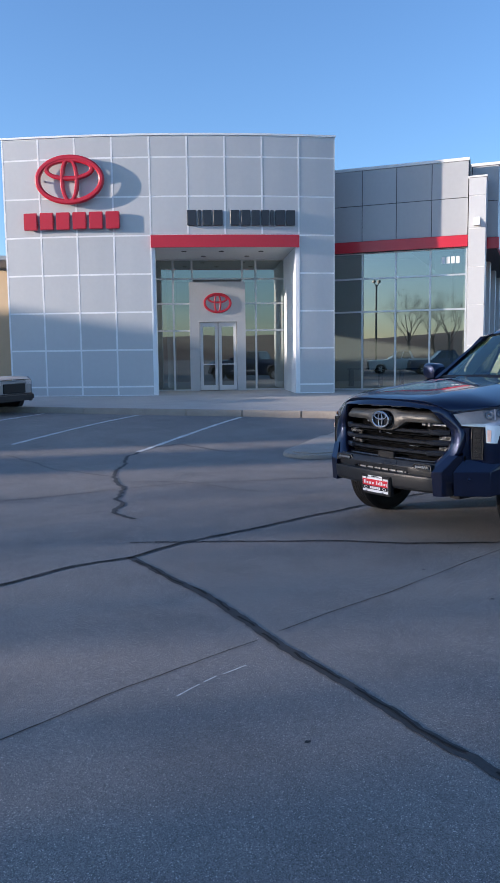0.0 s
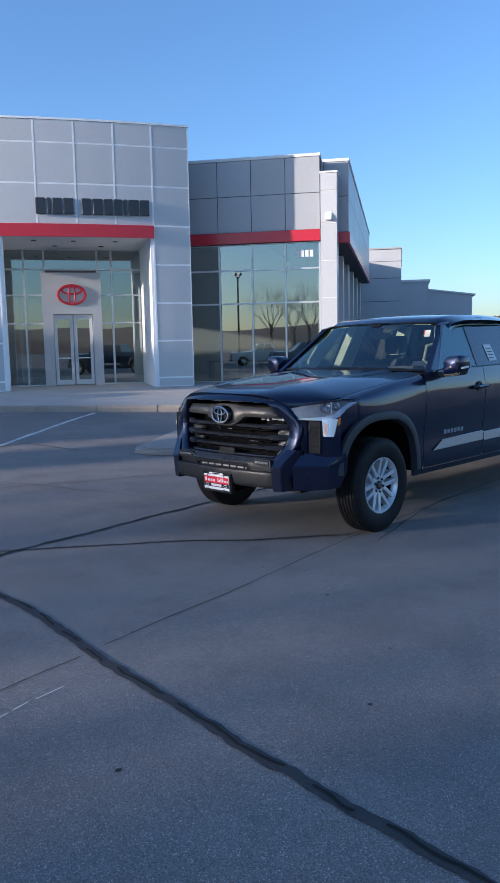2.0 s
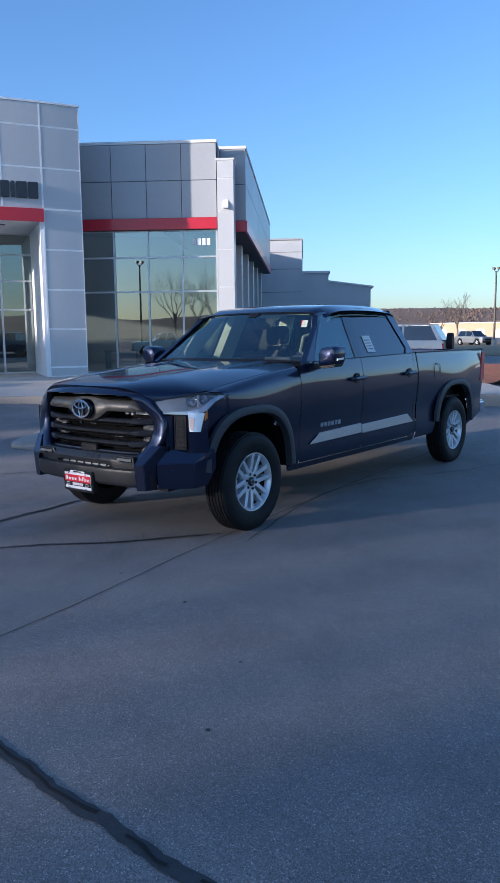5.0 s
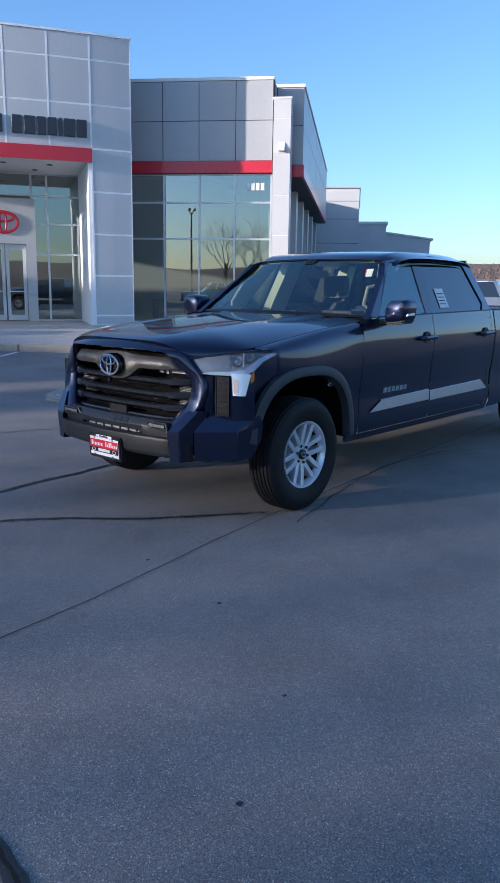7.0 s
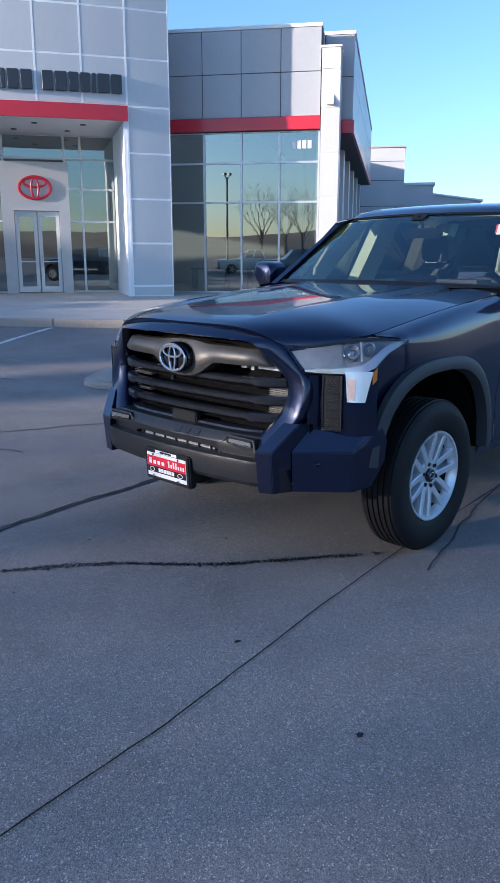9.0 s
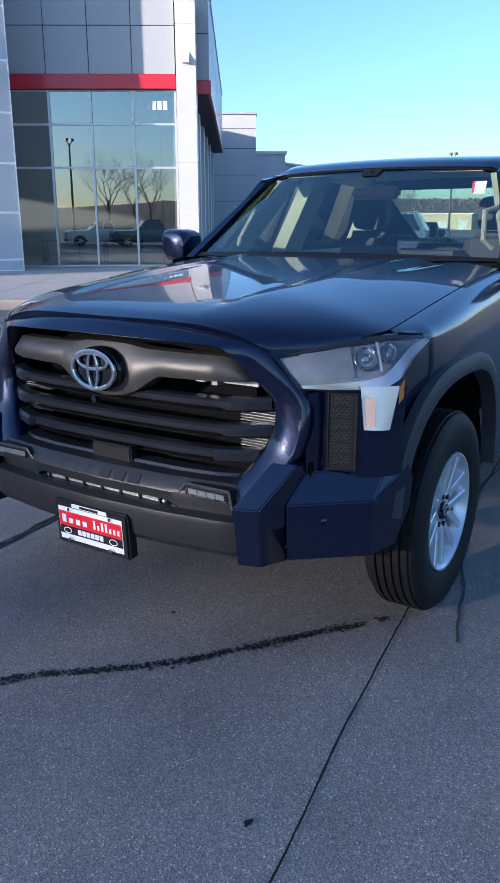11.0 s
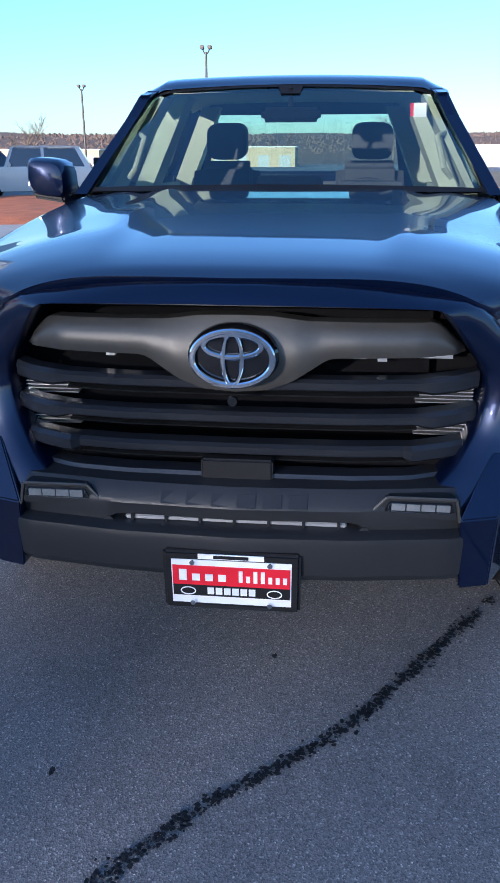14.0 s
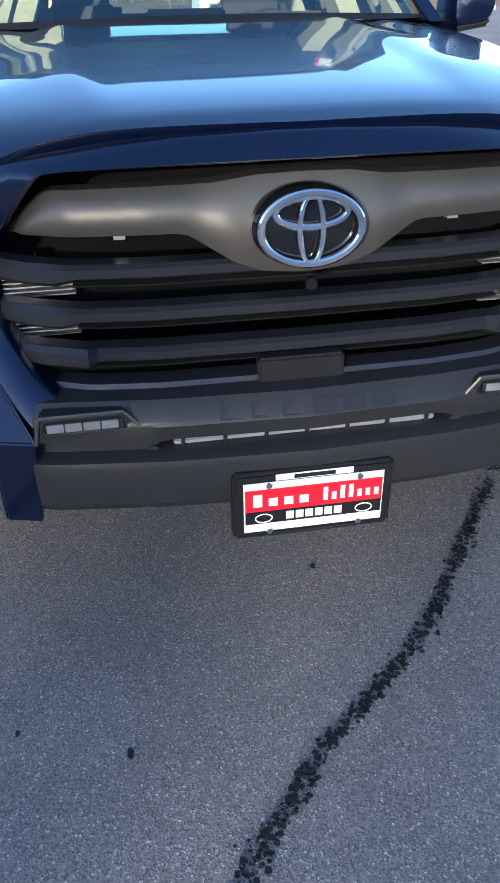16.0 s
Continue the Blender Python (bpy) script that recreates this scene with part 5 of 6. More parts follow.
        outer = {"A": (0.172, 0.716, 0.653), "B": (0.351, 0.948, 0.658), "C": (0.422, 0.956, 0.751), "D": (0.261, 0.747, 0.751), "E": (0.494, 1.000, 0.757), "F": (0.527, 1.014, 0.706),
                 "a": (0.185, 0.714, 0.453), "b": (0.354, 0.941, 0.459), "f": (0.448, 0.988, 0.478), "g": (0.262, 0.696, 0.653), "G": (0.525, 1.008, 0.600), "h": (0.322, 0.716, 0.751), "i": (0.502, 0.936, 0.757), "j": (0.262, 0.696, 0.453), "k": (0.432, 0.906, 0.471)}
        part("bumper_end", facets(outer, ("ABCD", "BEC", "BFE", "ABba", "BbfGF", "DhgA", "Agja", "CEih", "DCh", "abkj", "bfk"), f, 0.004), "paint", T, smooth=True, auto=20)
        bm = bmesh.new()
        tube(bm, [f(0.262, 0.815, 0.595), f(0.238, 0.806, 0.595)], 0.012, 14)
        part("parking_sensor", bm, "paint", T)

    mirrored(bumper_end)

    # headlights
    LOW = [(0.244, 0.722, 1.029), (0.300, 0.798, 1.022), (0.366, 0.876, 1.019), (0.412, 0.948, 1.022), (0.470, 0.978, 1.050), (0.560, 0.985, 1.110), (0.725, 0.985, 1.155)]
    TOP = [(0.218, 0.628, 1.143), (0.312, 0.732, 1.160), (0.422, 0.818, 1.175), (0.502, 0.871, 1.184), (0.570, 0.918, 1.184), (0.640, 0.962, 1.174), (0.730, 0.985, 1.162)]

    def lamp_at(u, v, lift=0.0):
        """A point of the lamp's face, u across and v up, pushed out by lift."""
        k = u * 6
        a, b = [Vector(tuple(table(k, [(i, p[c]) for i, p in enumerate(line)]) for c in range(3))) for line in (LOW, TOP)]
        p = a.lerp(b, v)
        way = Vector((-0.75, lerp(0.25, 0.9, u), 0.12)).normalized()
        return p + way * (lift + 0.020 * math.sin(math.pi * v) * math.sin(math.pi * min(1, u * 1.1 + 0.05)))

    def lamp_patch(f, u0, u1, v0, v1, lift, nu=24, nv=8):
        lo = v0 if callable(v0) else (lambda u: v0)
        hi = v1 if callable(v1) else (lambda u: v1)
        return loft_bm([[f(*lamp_at(u, lerp(lo(u), hi(u), j / nv), lift)) for j in range(nv + 1)] for u in [lerp(u0, u1, i / nu) for i in range(nu + 1)]])

    def headlight(f, s):
        H = part("headlight", lamp_patch(f, 0, 1, 0, 1, -0.022), "lamp_bowl", T, smooth=True)
        part("reflector", lamp_patch(f, 0.10, 0.32, 0.26, 0.86, -0.016, 8, 4), "lamp_bowl", H, smooth=True)
        # two round bowls, each with a bright lens in it
        for uc, vc, ru, rv in ((0.40, 0.60, 0.075, 0.24), (0.57, 0.64, 0.07, 0.22)):
            rings = []
            for r, lift in ((1.0, 0.0), (0.92, 0.003), (0.86, -0.004), (0.6, -0.014), (0.42, -0.017), (0.40, -0.006), (0.2, 0.0), (0.02, 0.001)):
                rings.append([f(*lamp_at(uc + ru * r * math.cos(6.2832 * k / 24), vc + rv * r * math.sin(6.2832 * k / 24), lift - 0.012)) for k in range(24)])
            part("reflector", loft_bm(rings, True), "lamp_grey", H, smooth=True)
        part("divider", lamp_patch(f, 0.476, 0.492, 0.34, 0.88, -0.004, 2, 4), "silver", H)
        part("brow", lamp_patch(f, 0.06, 0.90, 0.88, 0.98, -0.010, 22, 2), "plastic", H, smooth=True)
        part("light_bar", lamp_patch(f, 0.02, 0.97, 0.02, lambda u: table(u, [(0, 0.08), (0.15, 0.15), (0.40, 0.20), (0.55, 0.30), (0.66, 0.46), (0.8, 0.66), (1, 0.85)]), -0.004, 30, 4), "light_bar", H, "bright silver light bar", smooth=True)
        # the leg down the outer end, with the amber lamp in it
        def leg(x, z, lift):
            t = (z - 0.896) / 0.13
            lo = Vector((lerp(0.354, 0.362, t), lerp(0.896, 0.876, t), z))
            hi = Vector((lerp(0.400, 0.440, t), lerp(0.966, 0.976, t), z))
            p = lo.lerp(hi, x)
            return f(*(p + Vector((-0.65, 0.75, 0)).normalized() * (lift + 0.008 * math.sin(math.pi * x))))
        part("light_bar", loft_bm([[leg(i / 8, lerp(0.896, 1.036, j / 8), 0.012) for j in range(9)] for i in range(9)]), "light_bar", H, "bright silver light bar", smooth=True)
        part("turn_lamp", loft_bm([[leg(lerp(0.08, 0.36, i / 4), lerp(0.908, 1.000, j / 6), 0.016) for j in range(7)] for i in range(5)]), "turn", H, "pale amber turn lamp", smooth=True)
        part("side_marker", loft_bm([[f(lerp(0.430, 0.458, i / 3), lerp(0.986, 0.992, i / 3), lerp(0.975 + 0.02 * i / 3, 1.030 + 0.025 * i / 3, j / 4)) for j in range(5)] for i in range(4)]), "amber", H, "amber side marker")
        lens = part("lens", lamp_patch(f, 0, 1, 0, 1, 0.004), "lamp_glass", H, smooth=True)
        lens.visible_shadow = False
        rim = [lamp_at(u / 24, 0, 0.004) for u in range(25)]
        bm = bmesh.new()
        tube(bm, [f(*p) for p in rim], 0.003, 6)
        part("lens_seal", bm, "black", H)
        # vent with five mesh cells
        def vent(x, z, lift):
            return f(lerp(0.315, 0.342, x) - lift, lerp(0.798, 0.886, x), z)
        V = part("corner_vent", loft_bm([[vent(i / 4, lerp(0.758, 1.016, j / 4), 0.012) for j in range(5)] for i in range(5)]), "black", T)
        bm = bmesh.new()
        tube(bm, [vent(a, z, 0.014) for a, z in ((0, 0.76), (0, 1.016), (1, 1.016), (1, 0.76), (0, 0.76))], 0.004, 6)
        part("vent_frame", bm, "black", V)
        for k in range(6):
            z0 = 0.776 + k * 0.040
            rim_bm = bmesh.new()
            for r in range(3):
                for c in range(4 - (r % 2)):
                    ca, cz = 0.24 + c * 0.175 + (0.0875 if r % 2 else 0), z0 + 0.007 + r * 0.010
                    ring = [vent(ca + 0.085 * math.cos(1.0472 * h), cz + 0.0058 * math.sin(1.0472 * h), 0.015) for h in range(7)]
                    tube(rim_bm, ring, 0.0013, 4)
            part("vent_mesh", rim_bm, "satin", V)
            part("vent_rib", loft_bm([[vent(lerp(0.14, 0.9, i / 3), z0 - 0.005 + 0.003 * j, 0.016 - 0.003 * (j % 2)) for j in range(3)] for i in range(4)]), "plastic", V)

    mirrored(headlight)

    # doors, sills, bed sides
    def sides(f, s):
        def skin(name, x0, x1, zb, zt, n=14, m=16):
            rows = []
            for i in range(n + 1):
                x = lerp(x0, x1, i / n)
                lo, hi = zb(x), zt(x)
                rows.append([f(x, side_y(x, lerp(lo, hi, j / m)), lerp(lo, hi, j / m)) for j in range(m + 1)])
            return part(name, loft_bm(rows), "paint", T, smooth=True, auto=50)

        belt = lambda x: table(x, [(1.75, 1.345), (2.0, 1.365), (4.1, 1.395)])
        d1 = skin("front_door", 1.752, 2.876, lambda x: 0.465, belt)
        d2 = skin("rear_door", 2.884, 4.066, lambda x: 0.465 if x < 3.9 else 0.465 + (x - 3.9) * 0.1, belt)
        skin("cab_corner", 4.072, 4.135, lambda x: 0.44, lambda x: 1.40, 3)
        skin("sill", 1.60, 4.135, lambda x: 0.405, lambda x: 0.46, 20, 3)
        skin("bed_side", 4.16, 6.24, lambda x: arch_z(x, HUB_R) or table(x, [(4.16, 0.42), (5.74, 0.42), (6.24, 0.56)]), lambda x: 1.40, 60)
        for (d, hx) in ((d1, 2.77), (d2, 3.94)):
            bm = bmesh.new()
            tube(bm, [f(hx - 0.15, 1.00, 1.175), f(hx - 0.13, 1.035, 1.182), f(hx + 0.05, 1.038, 1.188), f(hx + 0.08, 1.00, 1.188)], [0.018, 0.022, 0.022, 0.018], 8)
            part("handle", bm, "gloss_black", d, smooth=True)
            bm = bmesh.new()
            tube(bm, [f(hx - 0.03, 0.985, 1.185), f(hx - 0.03, 1.002, 1.185)], 0.05, 16)
            part("handle_cup", bm, "gloss_black", d, smooth=True)
        # bright strip along the doors
        for d, x0, x1, cut0, cut1 in ((d1, 1.90, 2.872, 0.17, 0), (d2, 2.888, 4.06, 0, 0.13)):
            rows = []
            for i in range(9):
                t = i / 8
                za, zb_ = lerp(0.612, 0.622, t), lerp(0.705, 0.722, t)
                xa, xb = lerp(x0, x1, t), lerp(x0 + cut0, x1 - cut1, t)
                rows.append([f(xa, side_y(xa, za) + 0.002, za), f(xa, side_y(xa, za) + 0.012, za + 0.006), f(xb, side_y(xb, zb_) + 0.012, zb_ - 0.006), f(xb, side_y(xb, zb_) + 0.002, zb_)])
            part("side_trim", loft_bm(rows), "trim", d, "brushed silver door trim")
        for k in range(6):
            x0 = 2.10 + k * 0.064
            part("raised_bar", prism_bm([f(x, side_y(x, z) + 0.001, z) for x, z in ((x0, 0.755), (x0 + 0.05, 0.756), (x0 + 0.05, 0.795), (x0, 0.795))], f(0, 0.006, 0)), "chrome", d1)
        if s < 0:
            bm = bmesh.new()
            ring = [Vector(f(4.66 + 0.085 * math.copysign(abs(math.cos(a)) ** 0.7, math.cos(a)), side_y(4.66, 1.17) + 0.002, 1.17 + 0.095 * math.copysign(abs(math.sin(a)) ** 0.7, math.sin(a)))) for a in [2 * math.pi * k / 32 for k in range(33)]]
            tube(bm, ring, 0.003, 5)
            part("fuel_flap_seam", bm, "black", T)
            part("pillar_badge", prism_bm([f(x, 0.962, z) for x, z in ((4.02, 1.315), (4.09, 1.318), (4.09, 1.335), (4.02, 1.332))], f(0, 0.004, 0)), "chrome", T)
        # wheel arch rims and liners
        for hub in (HUB_F, HUB_R):
            rows = []
            for k in range(41):
                a = lerp(0.16, math.pi - 0.06, k / 40)
                c, sn = -math.cos(a), math.sin(a)

                def at(aa, bb, y):
                    e = 2 / 2.7
                    return f(hub + aa * math.copysign(abs(c) ** e, c), y, HUB_Z + bb * math.copysign(abs(sn) ** e, sn))
                yb = side_y(hub + 0.5 * c, 0.95)
                rows.append([at(0.60, 0.645, yb - 0.01), at(0.595, 0.64, yb + 0.022), at(0.56, 0.61, yb + 0.036), at(0.525, 0.575, yb + 0.030), at(0.515, 0.565, yb - 0.03)])
            part("wheel_arch", loft_bm(rows), "flare", T, smooth=True, auto=35)
            rows = []
            for k in range(25):
                a = lerp(0.3, math.pi - 0.1, k / 24)
                rows.append([f(hub - 0.535 * math.cos(a), 0.62, HUB_Z + 0.575 * math.sin(a)), f(hub - 0.535 * math.cos(a), 0.96, HUB_Z + 0.575 * math.sin(a))])
            part("arch_liner", loft_bm(rows), "cavity", T, smooth=True)
            wheel(T, hub, s)
        # greenhouse side
        def gy(z):
            return 0.948 - (z - 1.37) * 0.45
        def strip(name, pts, mat, thick=0.03, proud=0.0):
            return part(name, prism_bm([f(x, gy(z) + proud, z) for x, z in pts], f(0, -thick, 0), 0.004 if thick > 0.02 else 0), mat, T)
        strip("a_pillar", [(1.86, 1.352), (2.03, 1.372), (2.38, 1.800), (2.56, 1.838), (2.50, 1.832), (2.40, 1.78)], "paint", 0.06)
        strip("roof_rail", [(2.36, 1.800), (2.80, 1.835), (3.70, 1.845), (3.82, 1.815), (3.98, 1.82), (3.88, 1.862), (3.2, 1.892), (2.56, 1.838)], "paint", 0.05)
        strip("c_pillar", [(3.82, 1.815), (3.99, 1.46), (3.92, 1.398), (4.13, 1.40), (4.10, 1.46), (3.98, 1.83)], "paint", 0.06)
        strip("b_pillar", [(2.80, 1.372), (2.96, 1.374), (3.00, 1.842), (2.83, 1.838)], "gloss_black", 0.04, -0.004)
        strip("window_seal", [(2.0, 1.355), (4.0, 1.385), (4.0, 1.402), (2.02, 1.376)], "black", 0.02, 0.004)
        strip("front_window", [(2.03, 1.375), (2.80, 1.375), (2.83, 1.838), (2.38, 1.803)], "car_glass", 0.004, -0.012)
        strip("rear_window", [(2.96, 1.375), (3.90, 1.40), (3.975, 1.46), (3.80, 1.82), (3.00, 1.842)], "dark_glass", 0.004, -0.012)
        # inner pale pillar linings
        part("pillar_lining", prism_bm([f(x, gy(z) - 0.075, z) for x, z in ((2.06, 1.34), (2.36, 1.35), (2.68, 1.80), (2.46, 1.80))], f(0, -0.035, 0)), "headliner", T)
        part("pillar_lining", prism_bm([f(x, gy(z) - 0.06, z) for x, z in ((2.74, 1.30), (2.98, 1.30), (3.02, 1.83), (2.80, 1.83))], f(0, -0.10, 0)), "headliner", T)
        part("pillar_lining", prism_bm([f(x, gy(z) - 0.07, z) for x, z in ((3.86, 1.30), (4.05, 1.30), (3.93, 1.83), (3.80, 1.83))], f(0, -0.12, 0)), "headliner", T)
        part("door_card", prism_bm([f(2.15, 0.90, 0.8), f(3.98, 0.90, 0.8), f(3.98, 0.90, 1.36), f(2.15, 0.90, 1.35)], f(0, -0.05, 0)), "headliner", T)
        bm = bmesh.new()
        tube(bm, [f(2.30, 0.74, 1.62), f(2.22, 0.70, 1.60), f(2.12, 0.73, 1.46), f(2.16, 0.77, 1.42)], 0.014, 8)
        part("grab_handle", bm, "headliner", T, smooth=True)
        # mirror
        mr = part("door_mirror", mirror_shell(f), "paint", T, smooth=True)
        part("mirror_arm", prism_bm([f(*p) for p in ((1.99, 0.93, 1.30), (2.10, 0.93, 1.30), (2.10, 1.10, 1.315), (2.00, 1.10, 1.315))], (0, 0, 0.05), 0.01), "gloss_black", mr)
        part("mirror_base", prism_bm([f(*p) for p in ((1.96, 1.04, 1.308), (2.12, 1.04, 1.308), (2.12, 1.21, 1.330), (1.97, 1.195, 1.330))], (0, 0, 0.035), 0.012), "black", mr)
        part("mirror_glass", prism_bm([f(*p) for p in ((2.122, 1.04, 1.345), (2.122, 1.205, 1.36), (2.122, 1.205, 1.49), (2.122, 1.04, 1.49))], (0.004, 0, 0)), "chrome", mr)
        part("turn_lamp", prism_bm([f(*p) for p in ((1.985, 1.212, 1.385), (2.09, 1.219, 1.392), (2.09, 1.219, 1.410), (1.985, 1.212, 1.403))], f(0, 0.006, 0)), "silver", mr)
        # sticker and tail lamp
        if s < 0:
            st = part("window_sticker", prism_bm([f(x, gy(z) - 0.006, z) for x, z in ((3.10, 1.43), (3.27, 1.43), (3.25, 1.60), (3.09, 1.60))], f(0, 0.001, 0)), "paper", T, "white paper window sticker")
            for k in range(4):
                z = 1.46 + k * 0.03
                part("bar", prism_bm([f(x, gy(zz) - 0.0045, zz) for x, zz in ((3.115, z), (3.23, z), (3.23, z + 0.008), (3.115, z + 0.008))], f(0, 0.0006, 0)), "plastic", st)
        part("tail_lamp", prism_bm([f(6.10, 0.955, 0.98), f(6.262, 0.945, 0.98), f(6.262, 0.945, 1.36), f(6.16, 0.95, 1.36)], f(0, 0.022, 0), 0.006), "red_lens", T)

    mirrored(sides)

    # windscreen, roof, rear window
    rows, inner_rows = [], []
    for i in range(13):
        t = i / 12
        row = []
        for j in range(21):
            v = lerp(-1, 1, j / 20)
            hw = lerp(0.915, 0.745, t)
            row.append((lerp(1.745, 2.42, t) + 0.16 * lerp(1, 0.6, t) * v * v + 0.0, v * hw, lerp(1.372, 1.850, t) - lerp(0.018, 0.026, t) * v * v - 0.036 * t * smooth_step((abs(v) - 0.84) / 0.16) + 0.02 * math.sin(math.pi * t)))
        rows.append(row)
    part("windscreen", loft_bm(rows), "car_glass", T, smooth=True)
    part("windscreen_band", loft_bm([[(x - 0.004, y, z + 0.003) for x, y, z in r] for r in ([tuple(Vector(a).lerp(Vector(b), 0.45)) for a, b in zip(rows[11], rows[12])], rows[12])]), "black", T)
    part("windscreen_band", loft_bm([[(x - 0.004, y, z + 0.004) for x, y, z in r] for r in (rows[0], [tuple(Vector(a).lerp(Vector(b), 0.5)) for a, b in zip(rows[0], rows[1])])]), "black", T)
    for ja_, jb_ in ((0, 1), (20, 19)):
        part("windscreen_band", loft_bm([[tuple(Vector(r[ja_]) + Vector((-0.004, 0, 0.003))), tuple(Vector(r[ja_]).lerp(Vector(r[jb_]), 0.4) + Vector((-0.004, 0, 0.003)))] for r in rows]), "black", T)
    part("sensor_shroud", prism_bm([(2.38, -0.06, 1.838), (2.38, 0.06, 1.838), (2.33, 0.045, 1.80), (2.33, -0.045, 1.80)], (0.05, 0, -0.01)), "black", T)
    rows = []
    for i in range(33):
        x = lerp(2.40, 3.99, (i / 32) ** 1.4)
        zc = glide(x, [(2.40, 1.846), (2.50, 1.886), (2.65, 1.912), (2.9, 1.928), (3.4, 1.932), (3.8, 1.918), (3.95, 1.895), (3.99, 1.868)])
        row = []
        for j in range(25):
            v = lerp(-1, 1, j / 24)
            hw = table(x, [(2.4, 0.782), (3.0, 0.786), (3.99, 0.755)])
            dx = 0.10 * v * v * max(0, 1 - (x - 2.40) / 0.40)
            row.append((x + dx, v * hw, zc - 0.022 * v * v - 0.050 * smooth_step((abs(v) - 0.82) / 0.18)))
        rows.append(row)
    part("roof", loft_bm(rows), "paint", T, smooth=True, auto=50)
    part("headlining", loft_bm([[(x + 0.02, y * 0.98, z - 0.05) for x, y, z in r] for r in rows[3:-1:3]]), "headliner", T, smooth=True)
    part("cab_back", box_bm(4.07, 4.12, -0.93, 0.93, 0.45, 1.40), "paint", T)
    for s in (-1, 1):
        part("cab_back_corner", prism_bm([(4.11, s * 0.93, 1.40), (4.11, s * 0.68, 1.40), (3.99, s * 0.60, 1.80), (3.97, s * 0.73, 1.84)], (-0.03, 0, 0)), "paint", T)
    part("cab_back_top", prism_bm([(3.985, -0.73, 1.79), (3.985, 0.73, 1.79), (3.96, 0.72, 1.875), (3.96, -0.72, 1.875)], (-0.03, 0, 0)), "paint", T)
    part("rear_screen", prism_bm([(4.10, -0.68, 1.40), (4.10, 0.68, 1.40), (3.985, 0.61, 1.80), (3.985, -0.61, 1.80)], (-0.004, 0, 0)), "car_glass", T)

    # cowl, bed, tailgate, rear bumper, frame
    part("cowl", loft_bm([[(1.70 + 0.16 * v * v, v * 0.87, 1.368), (1.80 + 0.16 * v * v, v * 0.88, 1.356)] for v in [lerp(-1, 1, j / 16) for j in range(17)]]), "black", T)
    part("bed_floor", box_bm(4.16, 6.22, -0.9, 0.9, 0.80, 0.84), "black", T)
    part("bed_front", box_bm(4.16, 4.20, -0.93, 0.93, 0.82, 1.39), "paint", T)
    for s in (-1, 1):
        part("bed_rail", box_bm(4.16, 6.23, *sorted((s * 0.82, s * 0.952)), 1.385, 1.408, 0.008), "black", T)
        part("bed_inner", box_bm(4.18, 6.22, *sorted((s * 0.82, s * 0.835)), 0.82, 1.39), "black", T)
        part("frame_rail", box_bm(0.5, 6.1, *sorted((s * 0.42, s * 0.52)), 0.36, 0.50), "black", T)
        part("rear_step", box_bm(6.20, 6.42, *sorted((s * 0.35, s * 0.94)), 0.52, 0.70, 0.03), "chrome", T)
    part("tailgate", box_bm(6.20, 6.262, -0.92, 0.92, 0.72, 1.40, 0.015), "paint", T)
    part("rear_bumper", box_bm(6.20, 6.40, -0.6, 0.6, 0.50, 0.62, 0.02), "black", T)
    # floor and engine bulk as near-black boxes, underbody shade in their colour
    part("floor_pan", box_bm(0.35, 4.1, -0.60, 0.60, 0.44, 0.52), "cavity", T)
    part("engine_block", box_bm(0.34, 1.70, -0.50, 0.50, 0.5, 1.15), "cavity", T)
    for x in (HUB_F, HUB_R):
        bm = bmesh.new()
        tube(bm, [(x, -0.75, HUB_Z), (x, 0.75, HUB_Z)], 0.05, 10)
        part("axle", bm, "black", T)
    part("roof_antenna", prism_bm([(3.55, -0.02, 1.925), (3.72, -0.03, 1.922), (3.72, 0.03, 1.922), (3.55, 0.02, 1.925)], (0.03, 0, 0.035), 0.006), "gloss_black", T)

    # cabin
    part("dashboard", prism_bm([(1.90, -0.84, 1.10), (1.90, -0.84, 1.33), (2.10, -0.84, 1.355), (2.42, -0.84, 1.32), (2.50, -0.84, 1.10)], (0, 1.68, 0), 0.02), "cabin", T)
    part("instrument_hood", box_bm(2.18, 2.44, -0.58, -0.22, 1.31, 1.40, 0.03), "cabin", T)
    part("screen", box_bm(2.36, 2.39, -0.17, 0.17, 1.24, 1.42, 0.01), "gloss_black", T)
    bm = bmesh.new()
    ring = [Vector((2.52 + 0.17 * math.sin(a) * 0.35, -0.40 + 0.185 * math.cos(a), 1.23 + 0.17 * math.sin(a))) for a in [2 * math.pi * k / 24 for k in range(25)]]
    tube(bm, ring, 0.016, 8)
    part("steering_wheel", bm, "cabin", T, smooth=True)
    for s in (-1, 1):
        seat = part("front_seat", prism_bm([(2.75, s * 0.45 - 0.22, 0.75), (2.75, s * 0.45 - 0.22, 0.95), (3.18, s * 0.45 - 0.22, 1.00), (3.38, s * 0.45 - 0.20, 1.50), (3.50, s * 0.45 - 0.20, 1.49), (3.34, s * 0.45 - 0.22, 0.75)], (0, 0.42, 0), 0.06), "cabin", T)
        round_rect = [(s * 0.45 + 0.125 * math.copysign(abs(math.cos(a)) ** 0.5, math.cos(a)), 1.605 + 0.105 * math.copysign(abs(math.sin(a)) ** 0.5, math.sin(a))) for a in [2 * math.pi * k / 28 for k in range(28)]]
        part("headrest", prism_bm([(3.36, y, z) for y, z in round_rect], (0.11, 0, 0.01)), "cabin", seat)
